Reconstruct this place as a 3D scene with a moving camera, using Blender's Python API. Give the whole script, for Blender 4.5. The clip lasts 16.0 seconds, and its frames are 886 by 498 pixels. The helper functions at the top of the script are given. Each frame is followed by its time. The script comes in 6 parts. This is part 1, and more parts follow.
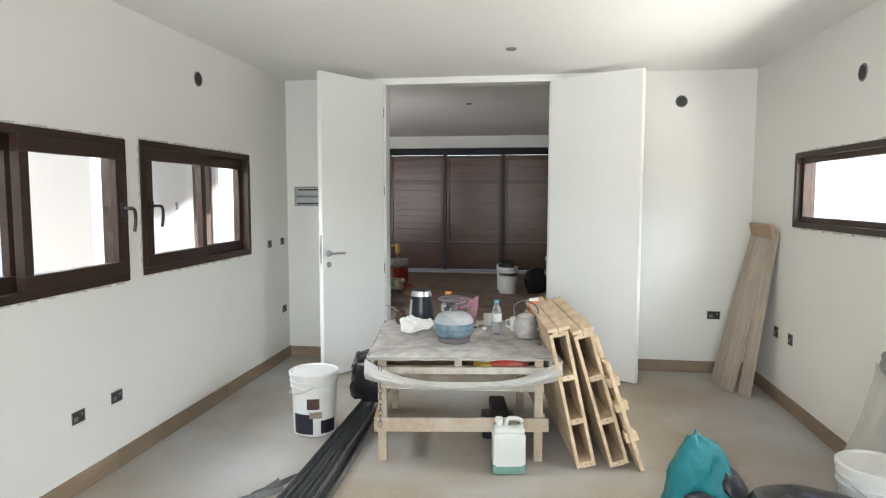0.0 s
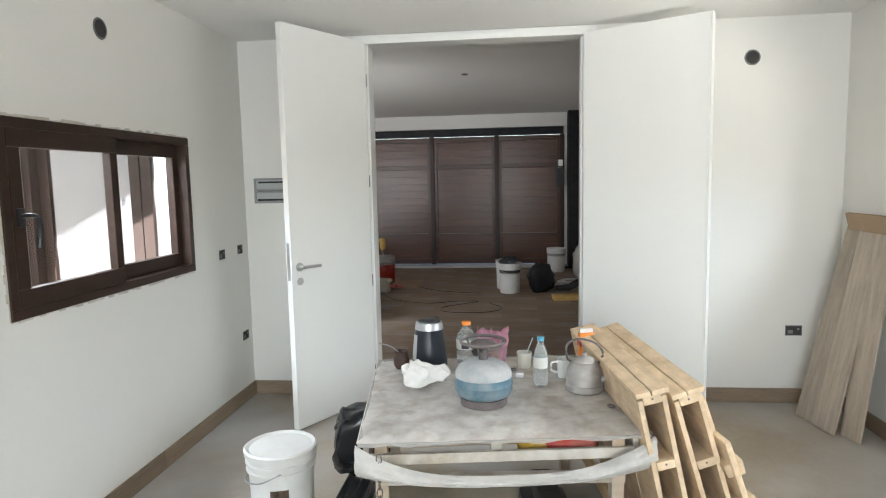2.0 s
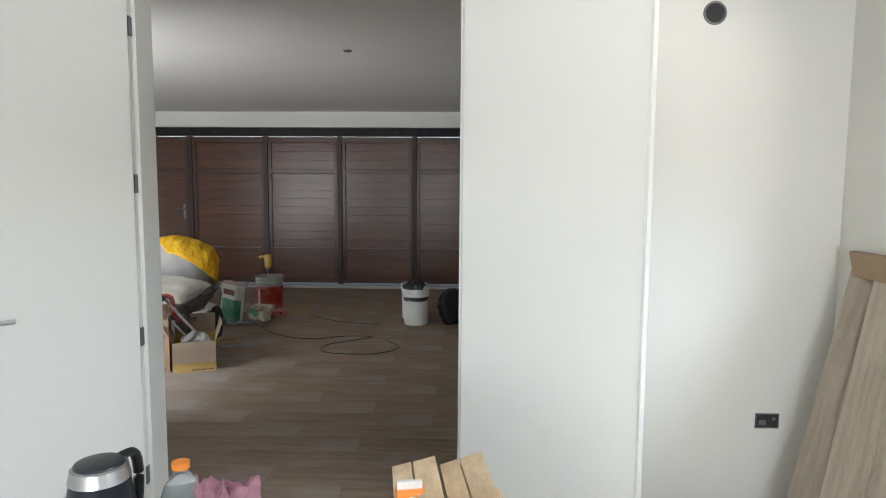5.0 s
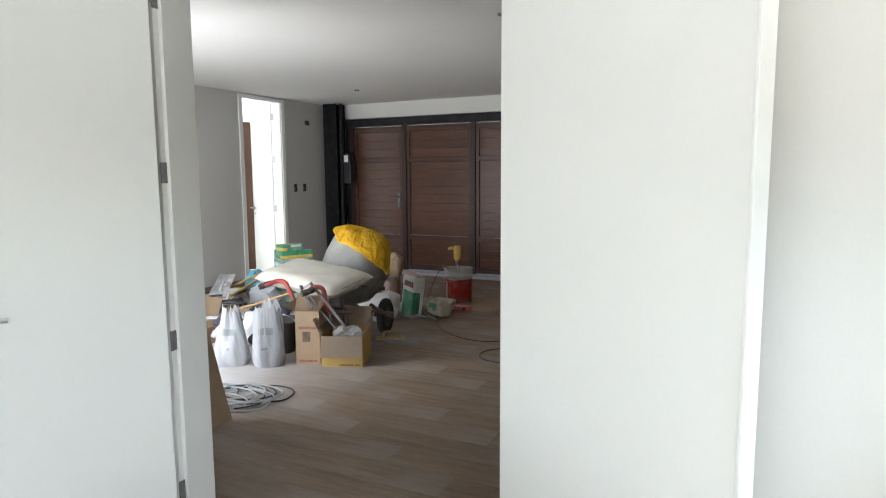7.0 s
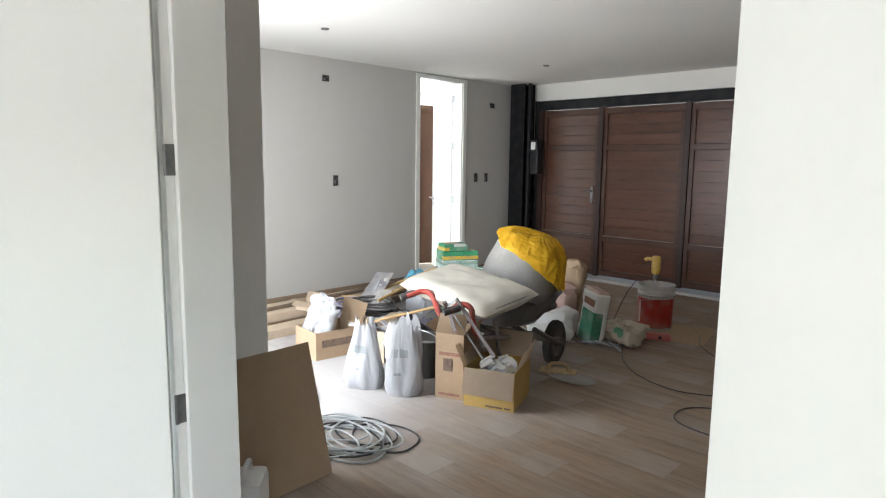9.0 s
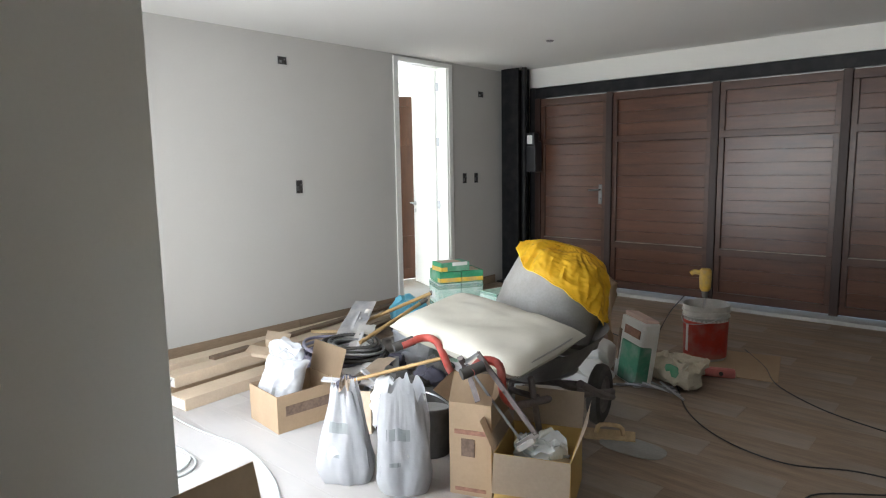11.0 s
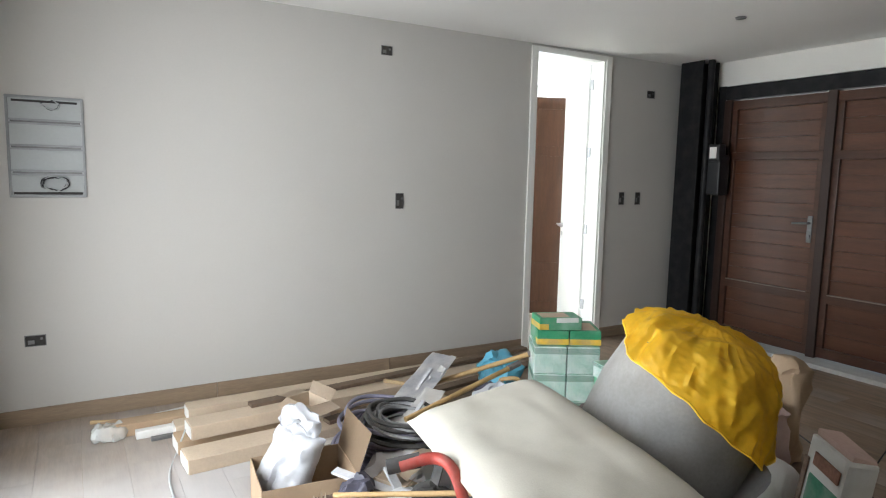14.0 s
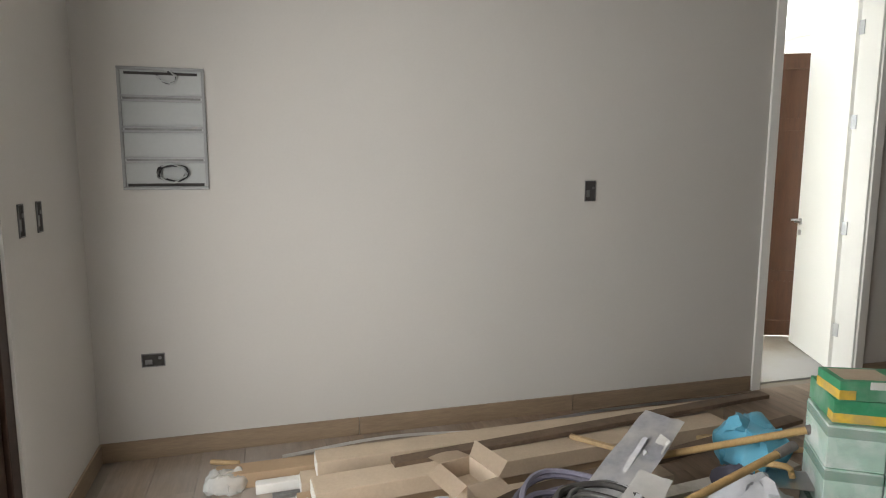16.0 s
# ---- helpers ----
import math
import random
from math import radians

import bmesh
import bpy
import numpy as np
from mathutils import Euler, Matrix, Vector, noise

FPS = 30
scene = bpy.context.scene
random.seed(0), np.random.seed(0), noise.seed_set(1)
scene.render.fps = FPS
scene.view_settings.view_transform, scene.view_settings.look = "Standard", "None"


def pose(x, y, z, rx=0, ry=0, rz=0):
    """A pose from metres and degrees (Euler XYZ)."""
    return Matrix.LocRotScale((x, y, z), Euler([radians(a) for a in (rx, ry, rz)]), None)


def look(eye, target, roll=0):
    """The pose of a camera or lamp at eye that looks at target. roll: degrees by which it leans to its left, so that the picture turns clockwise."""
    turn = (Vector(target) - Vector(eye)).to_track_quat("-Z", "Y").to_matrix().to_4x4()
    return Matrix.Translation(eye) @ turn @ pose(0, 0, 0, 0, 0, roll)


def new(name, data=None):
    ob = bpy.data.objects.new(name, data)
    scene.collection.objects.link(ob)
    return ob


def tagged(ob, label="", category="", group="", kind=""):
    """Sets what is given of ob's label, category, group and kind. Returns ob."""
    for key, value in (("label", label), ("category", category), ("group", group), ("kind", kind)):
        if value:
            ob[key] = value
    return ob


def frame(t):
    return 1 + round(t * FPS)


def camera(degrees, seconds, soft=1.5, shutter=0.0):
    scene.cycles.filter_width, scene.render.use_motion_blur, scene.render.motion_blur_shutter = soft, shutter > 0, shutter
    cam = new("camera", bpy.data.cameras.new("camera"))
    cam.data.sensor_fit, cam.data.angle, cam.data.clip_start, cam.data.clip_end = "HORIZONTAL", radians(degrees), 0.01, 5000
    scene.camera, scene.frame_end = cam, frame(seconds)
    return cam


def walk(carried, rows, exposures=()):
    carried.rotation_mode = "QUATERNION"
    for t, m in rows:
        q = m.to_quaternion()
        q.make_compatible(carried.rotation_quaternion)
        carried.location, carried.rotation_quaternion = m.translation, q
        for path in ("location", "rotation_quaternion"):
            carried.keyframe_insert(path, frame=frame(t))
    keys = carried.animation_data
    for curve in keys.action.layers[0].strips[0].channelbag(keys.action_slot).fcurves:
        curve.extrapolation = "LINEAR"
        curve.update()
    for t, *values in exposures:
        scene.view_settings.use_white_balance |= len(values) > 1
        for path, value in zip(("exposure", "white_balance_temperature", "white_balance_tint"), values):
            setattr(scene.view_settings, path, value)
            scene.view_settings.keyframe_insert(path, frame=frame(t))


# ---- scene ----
cam = camera(70.4, 16.0, soft=1.1)
EXPOSURES = [(0.0, 1.88, 6400, 10), (2.0, 1.98, 6350, 10), (3.7, 1.98, 6350, 10), (6.5, 2.05, 6200, 9), (9.0, 2.4, 6300, 9), (11.3, 2.22, 6250, 8), (12.5, 2.18, 6250, 8), (13.5, 2.27, 6250, 8), (14.5, 2.15, 6300, 9), (15.0, 1.75, 6900, 11), (15.5, 2.05, 6450, 9), (16.0, 1.82, 6800, 10)]
PATH = [
    (0, (0.168, 0.011, 1.427), (-0.122, 1.983, 1.26), 0.1),
    (0.5, (0.073, 0.281, 1.447), (-0.154, 2.263, 1.299), 1.8),
    (1, (-0.002, 0.577, 1.445), (-0.202, 2.56, 1.283), 0.3),
    (1.5, (-0.051, 0.877, 1.504), (-0.318, 2.849, 1.308), 0.3),
    (2, (-0.162, 1.145, 1.468), (-0.387, 3.121, 1.252), -1.2),
    (2.5, (-0.221, 1.385, 1.478), (-0.248, 3.37, 1.234), 0.3),
    (3, (-0.211, 1.644, 1.473), (-0.188, 3.636, 1.301), -1.5),
    (3.5, (-0.157, 1.931, 1.479), (-0.103, 3.916, 1.24), -0.3),
    (3.7, (-0.101, 2.054, 1.483), (-0.056, 4.038, 1.237), 0.2),
    (6, (0.623, 3.049, 1.454), (0.241, 5.006, 1.301), 0.2),
    (6.5, (0.813, 3.333, 1.464), (0.154, 5.212, 1.270), 0.6),
    (7, (0.929, 3.546, 1.458), (0.056, 5.330, 1.225), -0.4),
    (7.5, (0.822, 3.815, 1.460), (-0.237, 5.505, 1.306), 1.6),
    (8, (0.727, 4.105, 1.463), (-0.439, 5.713, 1.225), 2.3),
    (8.5, (0.675, 4.388, 1.455), (-0.662, 5.863, 1.266), 0.6),
    (9, (0.518, 4.609, 1.475), (-0.87, 6.024, 1.204), 0.7),
    (11.3, (-0.565, 5.446, 1.434), (-1.878, 6.931, 1.170), -0.9),
    (11.5, (-0.612, 5.497, 1.439), (-1.930, 6.976, 1.165), -0.5),
    (12, (-0.671, 5.666, 1.443), (-2.114, 7.038, 1.244), -1.5),
    (12.5, (-0.682, 5.908, 1.465), (-2.210, 7.180, 1.207), -2.1),
    (13, (-0.77, 6.151, 1.45), (-2.254, 7.473, 1.231), 1.4),
    (13.5, (-0.891, 6.394, 1.429), (-2.362, 7.734, 1.225), 3.6),
    (14, (-0.93, 6.589, 1.479), (-2.641, 7.598, 1.242), 1.2),
    (14.5, (-1.112, 6.781, 1.523), (-2.965, 7.479, 1.242), 2.0),
    (15, (-1.378, 6.885, 1.575), (-3.228, 7.6, 1.338), 2.1),
    (15.5, (-1.582, 6.962, 1.494), (-3.386, 7.789, 1.248), 3.5),
    (16, (-1.92, 6.925, 1.427), (-3.829, 7.457, 1.157), 0.1),
]
walk(cam, [(t, look(eye, target, roll)) for t, eye, target, roll in PATH], EXPOSURES)

# daylight: sky and one sun
SUN_EL, SUN_AZ = 56.0, 163.0
world = bpy.data.worlds.new("world")
scene.world = world
world.use_nodes = True
wn, wl = world.node_tree.nodes, world.node_tree.links
sky = wn.new("ShaderNodeTexSky")
sky.sky_type, sky.sun_disc = "NISHITA", False
sky.sun_elevation, sky.sun_rotation = radians(SUN_EL), radians(SUN_AZ)
wl.new(sky.outputs[0], wn["Background"].inputs[0])
wn["Background"].inputs[1].default_value = 0.15
sun = new("sun", bpy.data.lights.new("sun", "SUN"))
sun.data.energy, sun.data.angle, sun.data.color = 5.0, radians(0.6), (1.0, 0.95, 0.87)
sd = Vector((math.sin(radians(SUN_AZ)) * math.cos(radians(SUN_EL)), math.cos(radians(SUN_AZ)) * math.cos(radians(SUN_EL)), math.sin(radians(SUN_EL))))
sun.matrix_world = look(sd * 30, (0, 0, 0))


def sky_lamp(name, place, target, w, h, energy, color=(0.88, 0.95, 1.0)):
    lamp = new(name, bpy.data.lights.new(name, "AREA"))
    lamp.data.shape, lamp.data.size, lamp.data.size_y, lamp.data.energy, lamp.data.color = "RECTANGLE", w, h, energy, color
    lamp.matrix_world = look(place, target)
    return lamp


# added lamps for skylight: in the assumed south opening and outside the west windows
sky_lamp("skylight_south", (-0.1, -3.06, 1.3), (-0.1, 0, 3.5), 2.9, 1.7, 50)
sky_lamp("skylight_west", (-2.42, 3.3, 1.98), (-0.6, 3.4, 0.55), 2.4, 0.5, 32)
# lamp added under the east sill, for light the sunlit ground throws up
sky_lamp("ground_light_east", (2.34, 3.2, 1.06), (0.9, 3.2, 2.3), 2.0, 0.45, 26, (1.0, 0.97, 0.9))
# lamp added outside the east window for skylight on the west wall
sky_lamp("skylight_east", (2.36, 3.2, 1.84), (-1.9, 2.7, 0.75), 2.0, 0.4, 28)
# skylight through the large patio opening that the walk never faces
sky_lamp("skylight_patio", (-3.15, 6.02, 1.05), (-3.05, 8.0, 0.85), 1.8, 1.8, 23.5, (0.97, 0.98, 1.0))


# ---- materials ----
def mat(name, color, rough=0.7, metal=0.0, var=0.12, scale=3.0, fine=60.0, bump=0.15, stain=None, stain_amt=0.0, stain_scale=1.2, stretch=(1, 1, 1),
        trans=0.0, spec=0.5, rnd=0.0, alpha=1.0, ior=1.45):
    """A surface with variation at two scales, stains of their own shape and fine relief."""
    m = bpy.data.materials.new(name)
    m.use_nodes = True
    n, l = m.node_tree.nodes, m.node_tree.links
    b = n["Principled BSDF"]
    tc, mp = n.new("ShaderNodeTexCoord"), n.new("ShaderNodeMapping")
    mp.inputs["Scale"].default_value = stretch
    l.new(tc.outputs["Object"], mp.inputs[0])
    oi = n.new("ShaderNodeObjectInfo")
    add = n.new("ShaderNodeVectorMath")
    add.operation = "MULTIPLY_ADD"
    comb = n.new("ShaderNodeCombineXYZ")
    for i in range(3):
        l.new(oi.outputs["Random"], comb.inputs[i])
    add.inputs[1].default_value = (7, 13, 5)
    l.new(comb.outputs[0], add.inputs[0])
    l.new(mp.outputs[0], add.inputs[2])
    big, small = n.new("ShaderNodeTexNoise"), n.new("ShaderNodeTexNoise")
    big.inputs["Scale"].default_value, big.inputs["Detail"].default_value = scale, 6
    small.inputs["Scale"].default_value, small.inputs["Detail"].default_value = fine, 3
    l.new(add.outputs[0], big.inputs[0])
    l.new(add.outputs[0], small.inputs[0])
    mixf = n.new("ShaderNodeMath")
    mixf.operation = "MULTIPLY_ADD"
    mixf.inputs[1].default_value = 0.65
    sm = n.new("ShaderNodeMath")
    sm.operation = "MULTIPLY"
    sm.inputs[1].default_value = 0.35
    l.new(small.outputs[0], sm.inputs[0])
    l.new(big.outputs[0], mixf.inputs[0])
    l.new(sm.outputs[0], mixf.inputs[2])
    ramp = n.new("ShaderNodeMapRange")
    ramp.inputs["From Min"].default_value, ramp.inputs["From Max"].default_value = 0.3, 0.7
    ramp.inputs["To Min"].default_value, ramp.inputs["To Max"].default_value = 1 - var, 1 + var
    l.new(mixf.outputs[0], ramp.inputs[0])
    last = ramp.outputs[0]
    if rnd:
        rr = n.new("ShaderNodeMapRange")
        rr.inputs["To Min"].default_value, rr.inputs["To Max"].default_value = 1 - rnd, 1 + rnd
        l.new(oi.outputs["Random"], rr.inputs[0])
        mm = n.new("ShaderNodeMath")
        mm.operation = "MULTIPLY"
        l.new(last, mm.inputs[0])
        l.new(rr.outputs[0], mm.inputs[1])
        last = mm.outputs[0]
    sc = n.new("ShaderNodeVectorMath")
    sc.operation = "SCALE"
    sc.inputs[0].default_value = color[:3]
    l.new(last, sc.inputs["Scale"])
    out = sc.outputs[0]
    if stain:
        sn = n.new("ShaderNodeTexNoise")
        sn.inputs["Scale"].default_value, sn.inputs["Detail"].default_value = stain_scale, 8
        l.new(tc.outputs["Object"], sn.inputs[0])
        sr = n.new("ShaderNodeMapRange")
        sr.inputs["From Min"].default_value, sr.inputs["From Max"].default_value = 0.42, 0.66
        sr.inputs["To Max"].default_value = stain_amt
        l.new(sn.outputs[0], sr.inputs[0])
        mx = n.new("ShaderNodeMix")
        mx.data_type = "RGBA"
        l.new(sr.outputs[0], mx.inputs[0])
        l.new(out, mx.inputs[6])
        mx.inputs[7].default_value = (*stain, 1)
        out = mx.outputs[2]
    l.new(out, b.inputs["Base Color"])
    b.inputs["Roughness"].default_value, b.inputs["Metallic"].default_value = rough, metal
    b.inputs["Transmission Weight"].default_value, b.inputs["Specular IOR Level"].default_value = trans, spec
    b.inputs["IOR"].default_value, b.inputs["Alpha"].default_value = ior, alpha
    if bump:
        bp = n.new("ShaderNodeBump")
        bp.inputs["Strength"].default_value, bp.inputs["Distance"].default_value = bump, 0.004
        l.new(mixf.outputs[0], bp.inputs["Height"])
        l.new(bp.outputs[0], b.inputs["Normal"])
    return m


def glass_mat(name, color=(1, 1, 1), alpha=0.12):
    m = bpy.data.materials.new(name)
    m.use_nodes = True
    n, l = m.node_tree.nodes, m.node_tree.links
    n.remove(n["Principled BSDF"])
    t, g, mx = n.new("ShaderNodeBsdfTransparent"), n.new("ShaderNodeBsdfGlossy"), n.new("ShaderNodeMixShader")
    t.inputs[0].default_value = (*color, 1)
    g.inputs["Roughness"].default_value = 0.02
    mx.inputs[0].default_value = 0.08
    l.new(t.outputs[0], mx.inputs[1])
    l.new(g.outputs[0], mx.inputs[2])
    l.new(mx.outputs[0], n["Material Output"].inputs[0])
    return m


M = {}
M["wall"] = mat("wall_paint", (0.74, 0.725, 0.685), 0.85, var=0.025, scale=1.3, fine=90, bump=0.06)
# same whitish paint as wall, its colour darkened for the garage's dimmer light
M["wall2"] = mat("shaded_wall_paint", (0.52, 0.506, 0.478), 0.85, var=0.025, scale=1.3, fine=90, bump=0.06)
M["ceil"] = mat("ceiling_paint", (0.8, 0.79, 0.765), 0.9, var=0.02, scale=1.0, fine=80, bump=0.04)
M["plaster"] = mat("rough_plaster", (0.5, 0.47, 0.42), 0.95, var=0.3, scale=14, fine=120, bump=0.6)
M["dustfloor"] = mat("dusty_floor", (0.33, 0.275, 0.205), 0.7, var=0.14, scale=1.6, fine=45, bump=0.12, stain=(0.45, 0.445, 0.44), stain_amt=0.95, stain_scale=0.8)
M["plank"] = mat("wood_look_tile", (0.235, 0.17, 0.12), 0.5, var=0.32, scale=2.2, fine=14, bump=0.1, stretch=(1, 9, 9), rnd=0.05, stain=(0.36, 0.33, 0.3), stain_amt=0.5, stain_scale=1.3)
def dust_and_light(m, centre, near, far, color, amount):
    """A pale layer round a place on the floor, settled dust plus painted light falloff, broken up by noise."""
    n, l = m.node_tree.nodes, m.node_tree.links
    geo, dist, rng_, noi = n.new("ShaderNodeNewGeometry"), n.new("ShaderNodeVectorMath"), n.new("ShaderNodeMapRange"), n.new("ShaderNodeTexNoise")
    dist.operation = "DISTANCE"
    dist.inputs[1].default_value = centre
    l.new(geo.outputs["Position"], dist.inputs[0])
    l.new(geo.outputs["Position"], noi.inputs[0])
    noi.inputs["Scale"].default_value, noi.inputs["Detail"].default_value = 1.4, 7
    add = n.new("ShaderNodeMath")
    add.operation = "MULTIPLY_ADD"
    add.inputs[1].default_value, add.inputs[2].default_value = 2.4, -1.2
    l.new(noi.outputs[0], add.inputs[0])
    add2 = n.new("ShaderNodeMath")
    add2.operation = "ADD"
    l.new(dist.outputs["Value"], add2.inputs[0])
    l.new(add.outputs[0], add2.inputs[1])
    rng_.inputs["From Min"].default_value, rng_.inputs["From Max"].default_value = near, far
    rng_.inputs["To Min"].default_value, rng_.inputs["To Max"].default_value = amount, 0.0
    l.new(add2.outputs[0], rng_.inputs[0])
    b = n["Principled BSDF"]
    old = b.inputs["Base Color"].links[0].from_socket
    mx = n.new("ShaderNodeMix")
    mx.data_type = "RGBA"
    l.new(rng_.outputs[0], mx.inputs[0])
    l.new(old, mx.inputs[6])
    mx.inputs[7].default_value = (*color, 1)
    l.new(mx.outputs[2], b.inputs["Base Color"])
    b.inputs["Roughness"].default_value = 0.6


# paler by the patio door: dust, with the daylight falloff painted in
dust_and_light(M["plank"], (-3.3, 7.0, 0), 0.5, 2.1, (0.46, 0.455, 0.45), 0.85)
M["base"] = mat("baseboard_tile", (0.25, 0.185, 0.125), 0.5, var=0.22, scale=3, fine=20, bump=0.1, stretch=(1, 1, 9), rnd=0.1)
M["grout"] = mat("grout", (0.27, 0.235, 0.195), 0.95, var=0.1)
M["winwood"] = mat("dark_window_wood", (0.032, 0.017, 0.011), 0.45, var=0.3, scale=4, fine=40, stretch=(6, 1, 6), bump=0.12, spec=0.3)
M["gate"] = mat("gate_wood", (0.092, 0.037, 0.02), 0.3, var=0.35, scale=2.5, fine=18, stretch=(1, 8, 8), bump=0.12, rnd=0.12, spec=0.55)
M["gaterail"] = mat("gate_rail_wood", (0.066, 0.028, 0.016), 0.34, var=0.3, scale=2.5, fine=18, stretch=(1, 8, 8), bump=0.12)
# pale ledge colour: some dust, and the rail's highlight painted in
M["gateledge"] = mat("dusty_lit_ledge_wood", (0.3, 0.25, 0.21), 0.6, var=0.4, scale=6, fine=30)
M["gateframe"] = mat("gate_frame_wood", (0.03, 0.013, 0.008), 0.5, var=0.25, scale=3, fine=25, stretch=(6, 6, 1), bump=0.1)
M["doorwood"] = mat("brown_door_wood", (0.1, 0.042, 0.02), 0.42, var=0.25, scale=3, fine=25, stretch=(8, 8, 1), bump=0.1)
M["white"] = mat("white_lacquer", (0.8, 0.8, 0.77), 0.42, var=0.015, scale=2, fine=60, bump=0.03)
M["black"] = mat("black_steel", (0.01, 0.0105, 0.012), 0.5, var=0.3, scale=6, fine=50, bump=0.15, spec=0.25, stain=(0.045, 0.043, 0.04), stain_amt=0.3, stain_scale=9)
M["blackplastic"] = mat("black_plastic", (0.018, 0.018, 0.02), 0.38, var=0.2, bump=0.08)
M["steel"] = mat("brushed_steel", (0.55, 0.55, 0.56), 0.32, 1.0, var=0.1, bump=0.05)
M["galv"] = mat("galvanised_steel", (0.42, 0.43, 0.45), 0.45, 0.9, var=0.2, scale=8, bump=0.1)
M["dull"] = mat("dull_metal", (0.2, 0.2, 0.2), 0.5, 0.7, var=0.3, scale=12)
M["dark"] = mat("dark_recess", (0.045, 0.042, 0.04), 0.9, var=0.3, scale=20)
M["glass"] = glass_mat("window_glass")
M["pvcgrey"] = mat("grey_plastic_box", (0.4, 0.42, 0.42), 0.5, var=0.06)
M["railgrey"] = mat("grey_rail", (0.3, 0.31, 0.31), 0.55, 0.2, var=0.15)
M["ground"] = mat("patio_ground", (0.42, 0.39, 0.35), 0.9, var=0.15, scale=2, fine=40, bump=0.3)
M["outwall"] = mat("patio_wall", (0.78, 0.77, 0.74), 0.9, var=0.04, scale=1.5, fine=40, bump=0.2)
M["concrete"] = mat("concrete", (0.43, 0.42, 0.4), 0.9, var=0.15, scale=3, fine=40, bump=0.3)


# ---- mesh helpers ----
def thing(name, label, category, m=None, group="", kind=""):
    ob = tagged(new(name), label, category, group, kind)
    ob.empty_display_size = 0.1
    if m is not None:
        ob.matrix_world = m
    return ob


def part(name, bm, material, parent=None, label="", smooth=False, m=None):
    """Links a bmesh as one mesh object under a thing or a part."""
    me = bpy.data.meshes.new(name)
    bmesh.ops.recalc_face_normals(bm, faces=bm.faces)
    if smooth:
        for f in bm.faces:
            f.smooth = True
    bm.to_mesh(me)
    bm.free()
    me.materials.append(M[material] if isinstance(material, str) else material)
    if smooth:
        me.set_sharp_from_angle(angle=radians(40))
    ob = new(name, me)
    if parent is not None:
        ob.parent = parent
    if m is not None:
        ob.matrix_basis = m
    if label:
        tagged(ob, label)
    return ob


def B():
    return bmesh.new()


def box(bm, lo, hi, bevel=0.0, m=None):
    lo, hi = Vector(lo), Vector(hi)
    mm = Matrix.Translation((lo + hi) / 2) @ Matrix.Diagonal((*(hi - lo), 1))
    r = bmesh.ops.create_cube(bm, size=1, matrix=mm)
    vs = r["verts"]
    if bevel:
        es = list({e for v in vs for e in v.link_edges})
        out = bmesh.ops.bevel(bm, geom=es, offset=bevel, segments=2, profile=0.6, affect="EDGES")
        vs = list({v for f in out["faces"] for v in f.verts} | {v for v in vs if v.is_valid})
    if m is not None:
        bmesh.ops.transform(bm, matrix=m, verts=vs)
    return bm


def bx(lo, hi, bevel=0.0, m=None):
    return box(B(), lo, hi, bevel, m)


def lathe(bm, prof, seg=28, m=None):
    """A body of revolution about z from (r, z) pairs."""
    rings = []
    for r, z in prof:
        if r < 1e-5:
            rings.append([bm.verts.new((0, 0, z))])
        else:
            rings.append([bm.verts.new((r * math.cos(2 * math.pi * i / seg), r * math.sin(2 * math.pi * i / seg), z)) for i in range(seg)])
    for a, b in zip(rings, rings[1:]):
        for i in range(seg):
            j = (i + 1) % seg
            q = [a[i % len(a)], a[j % len(a)], b[j % len(b)], b[i % len(b)]]
            q = [v for k, v in enumerate(q) if v not in q[:k]]
            if len(q) > 2:
                bm.faces.new(q)
    if m is not None:
        bmesh.ops.transform(bm, matrix=m, verts=[v for r in rings for v in r])
    return bm


def smooth_line(pts, steps=6):
    """A Catmull-Rom line through the points."""
    p = [Vector(q) for q in pts]
    p = [p[0] * 2 - p[1]] + p + [p[-1] * 2 - p[-2]]
    out = []
    for i in range(1, len(p) - 2):
        for k in range(steps):
            t = k / steps
            a, b, c, d = p[i - 1:i + 3]
            out.append(0.5 * ((2 * b) + (c - a) * t + (2 * a - 5 * b + 4 * c - d) * t * t + (3 * b - a - 3 * c + d) * t ** 3))
    return out + [p[-2]]


def tube(bm, pts, r, seg=8, steps=0, closed=False):
    """A round tube along the points."""
    p = [Vector(q) for q in (smooth_line(pts, steps) if steps else pts)]
    rings, n = [], len(p)
    up = Vector((0, 0, 1))
    for i, q in enumerate(p):
        if closed:
            d = (p[(i + 1) % n] - p[i - 1]).normalized()
        else:
            d = (p[min(i + 1, n - 1)] - p[max(i - 1, 0)]).normalized()
        s = d.cross(up)
        s = s.normalized() if s.length > 1e-3 else Vector((1, 0, 0))
        u = s.cross(d)
        rr = r[i] if isinstance(r, (list, tuple)) else r
        rings.append([bm.verts.new(q + rr * (math.cos(2 * math.pi * k / seg) * s + math.sin(2 * math.pi * k / seg) * u)) for k in range(seg)])
    for i in range(n if closed else n - 1):
        a, b = rings[i], rings[(i + 1) % n]
        for k in range(seg):
            bm.faces.new([a[k], a[(k + 1) % seg], b[(k + 1) % seg], b[k]])
    if not closed:
        bm.faces.new(rings[0]), bm.faces.new(rings[-1])
    return bm


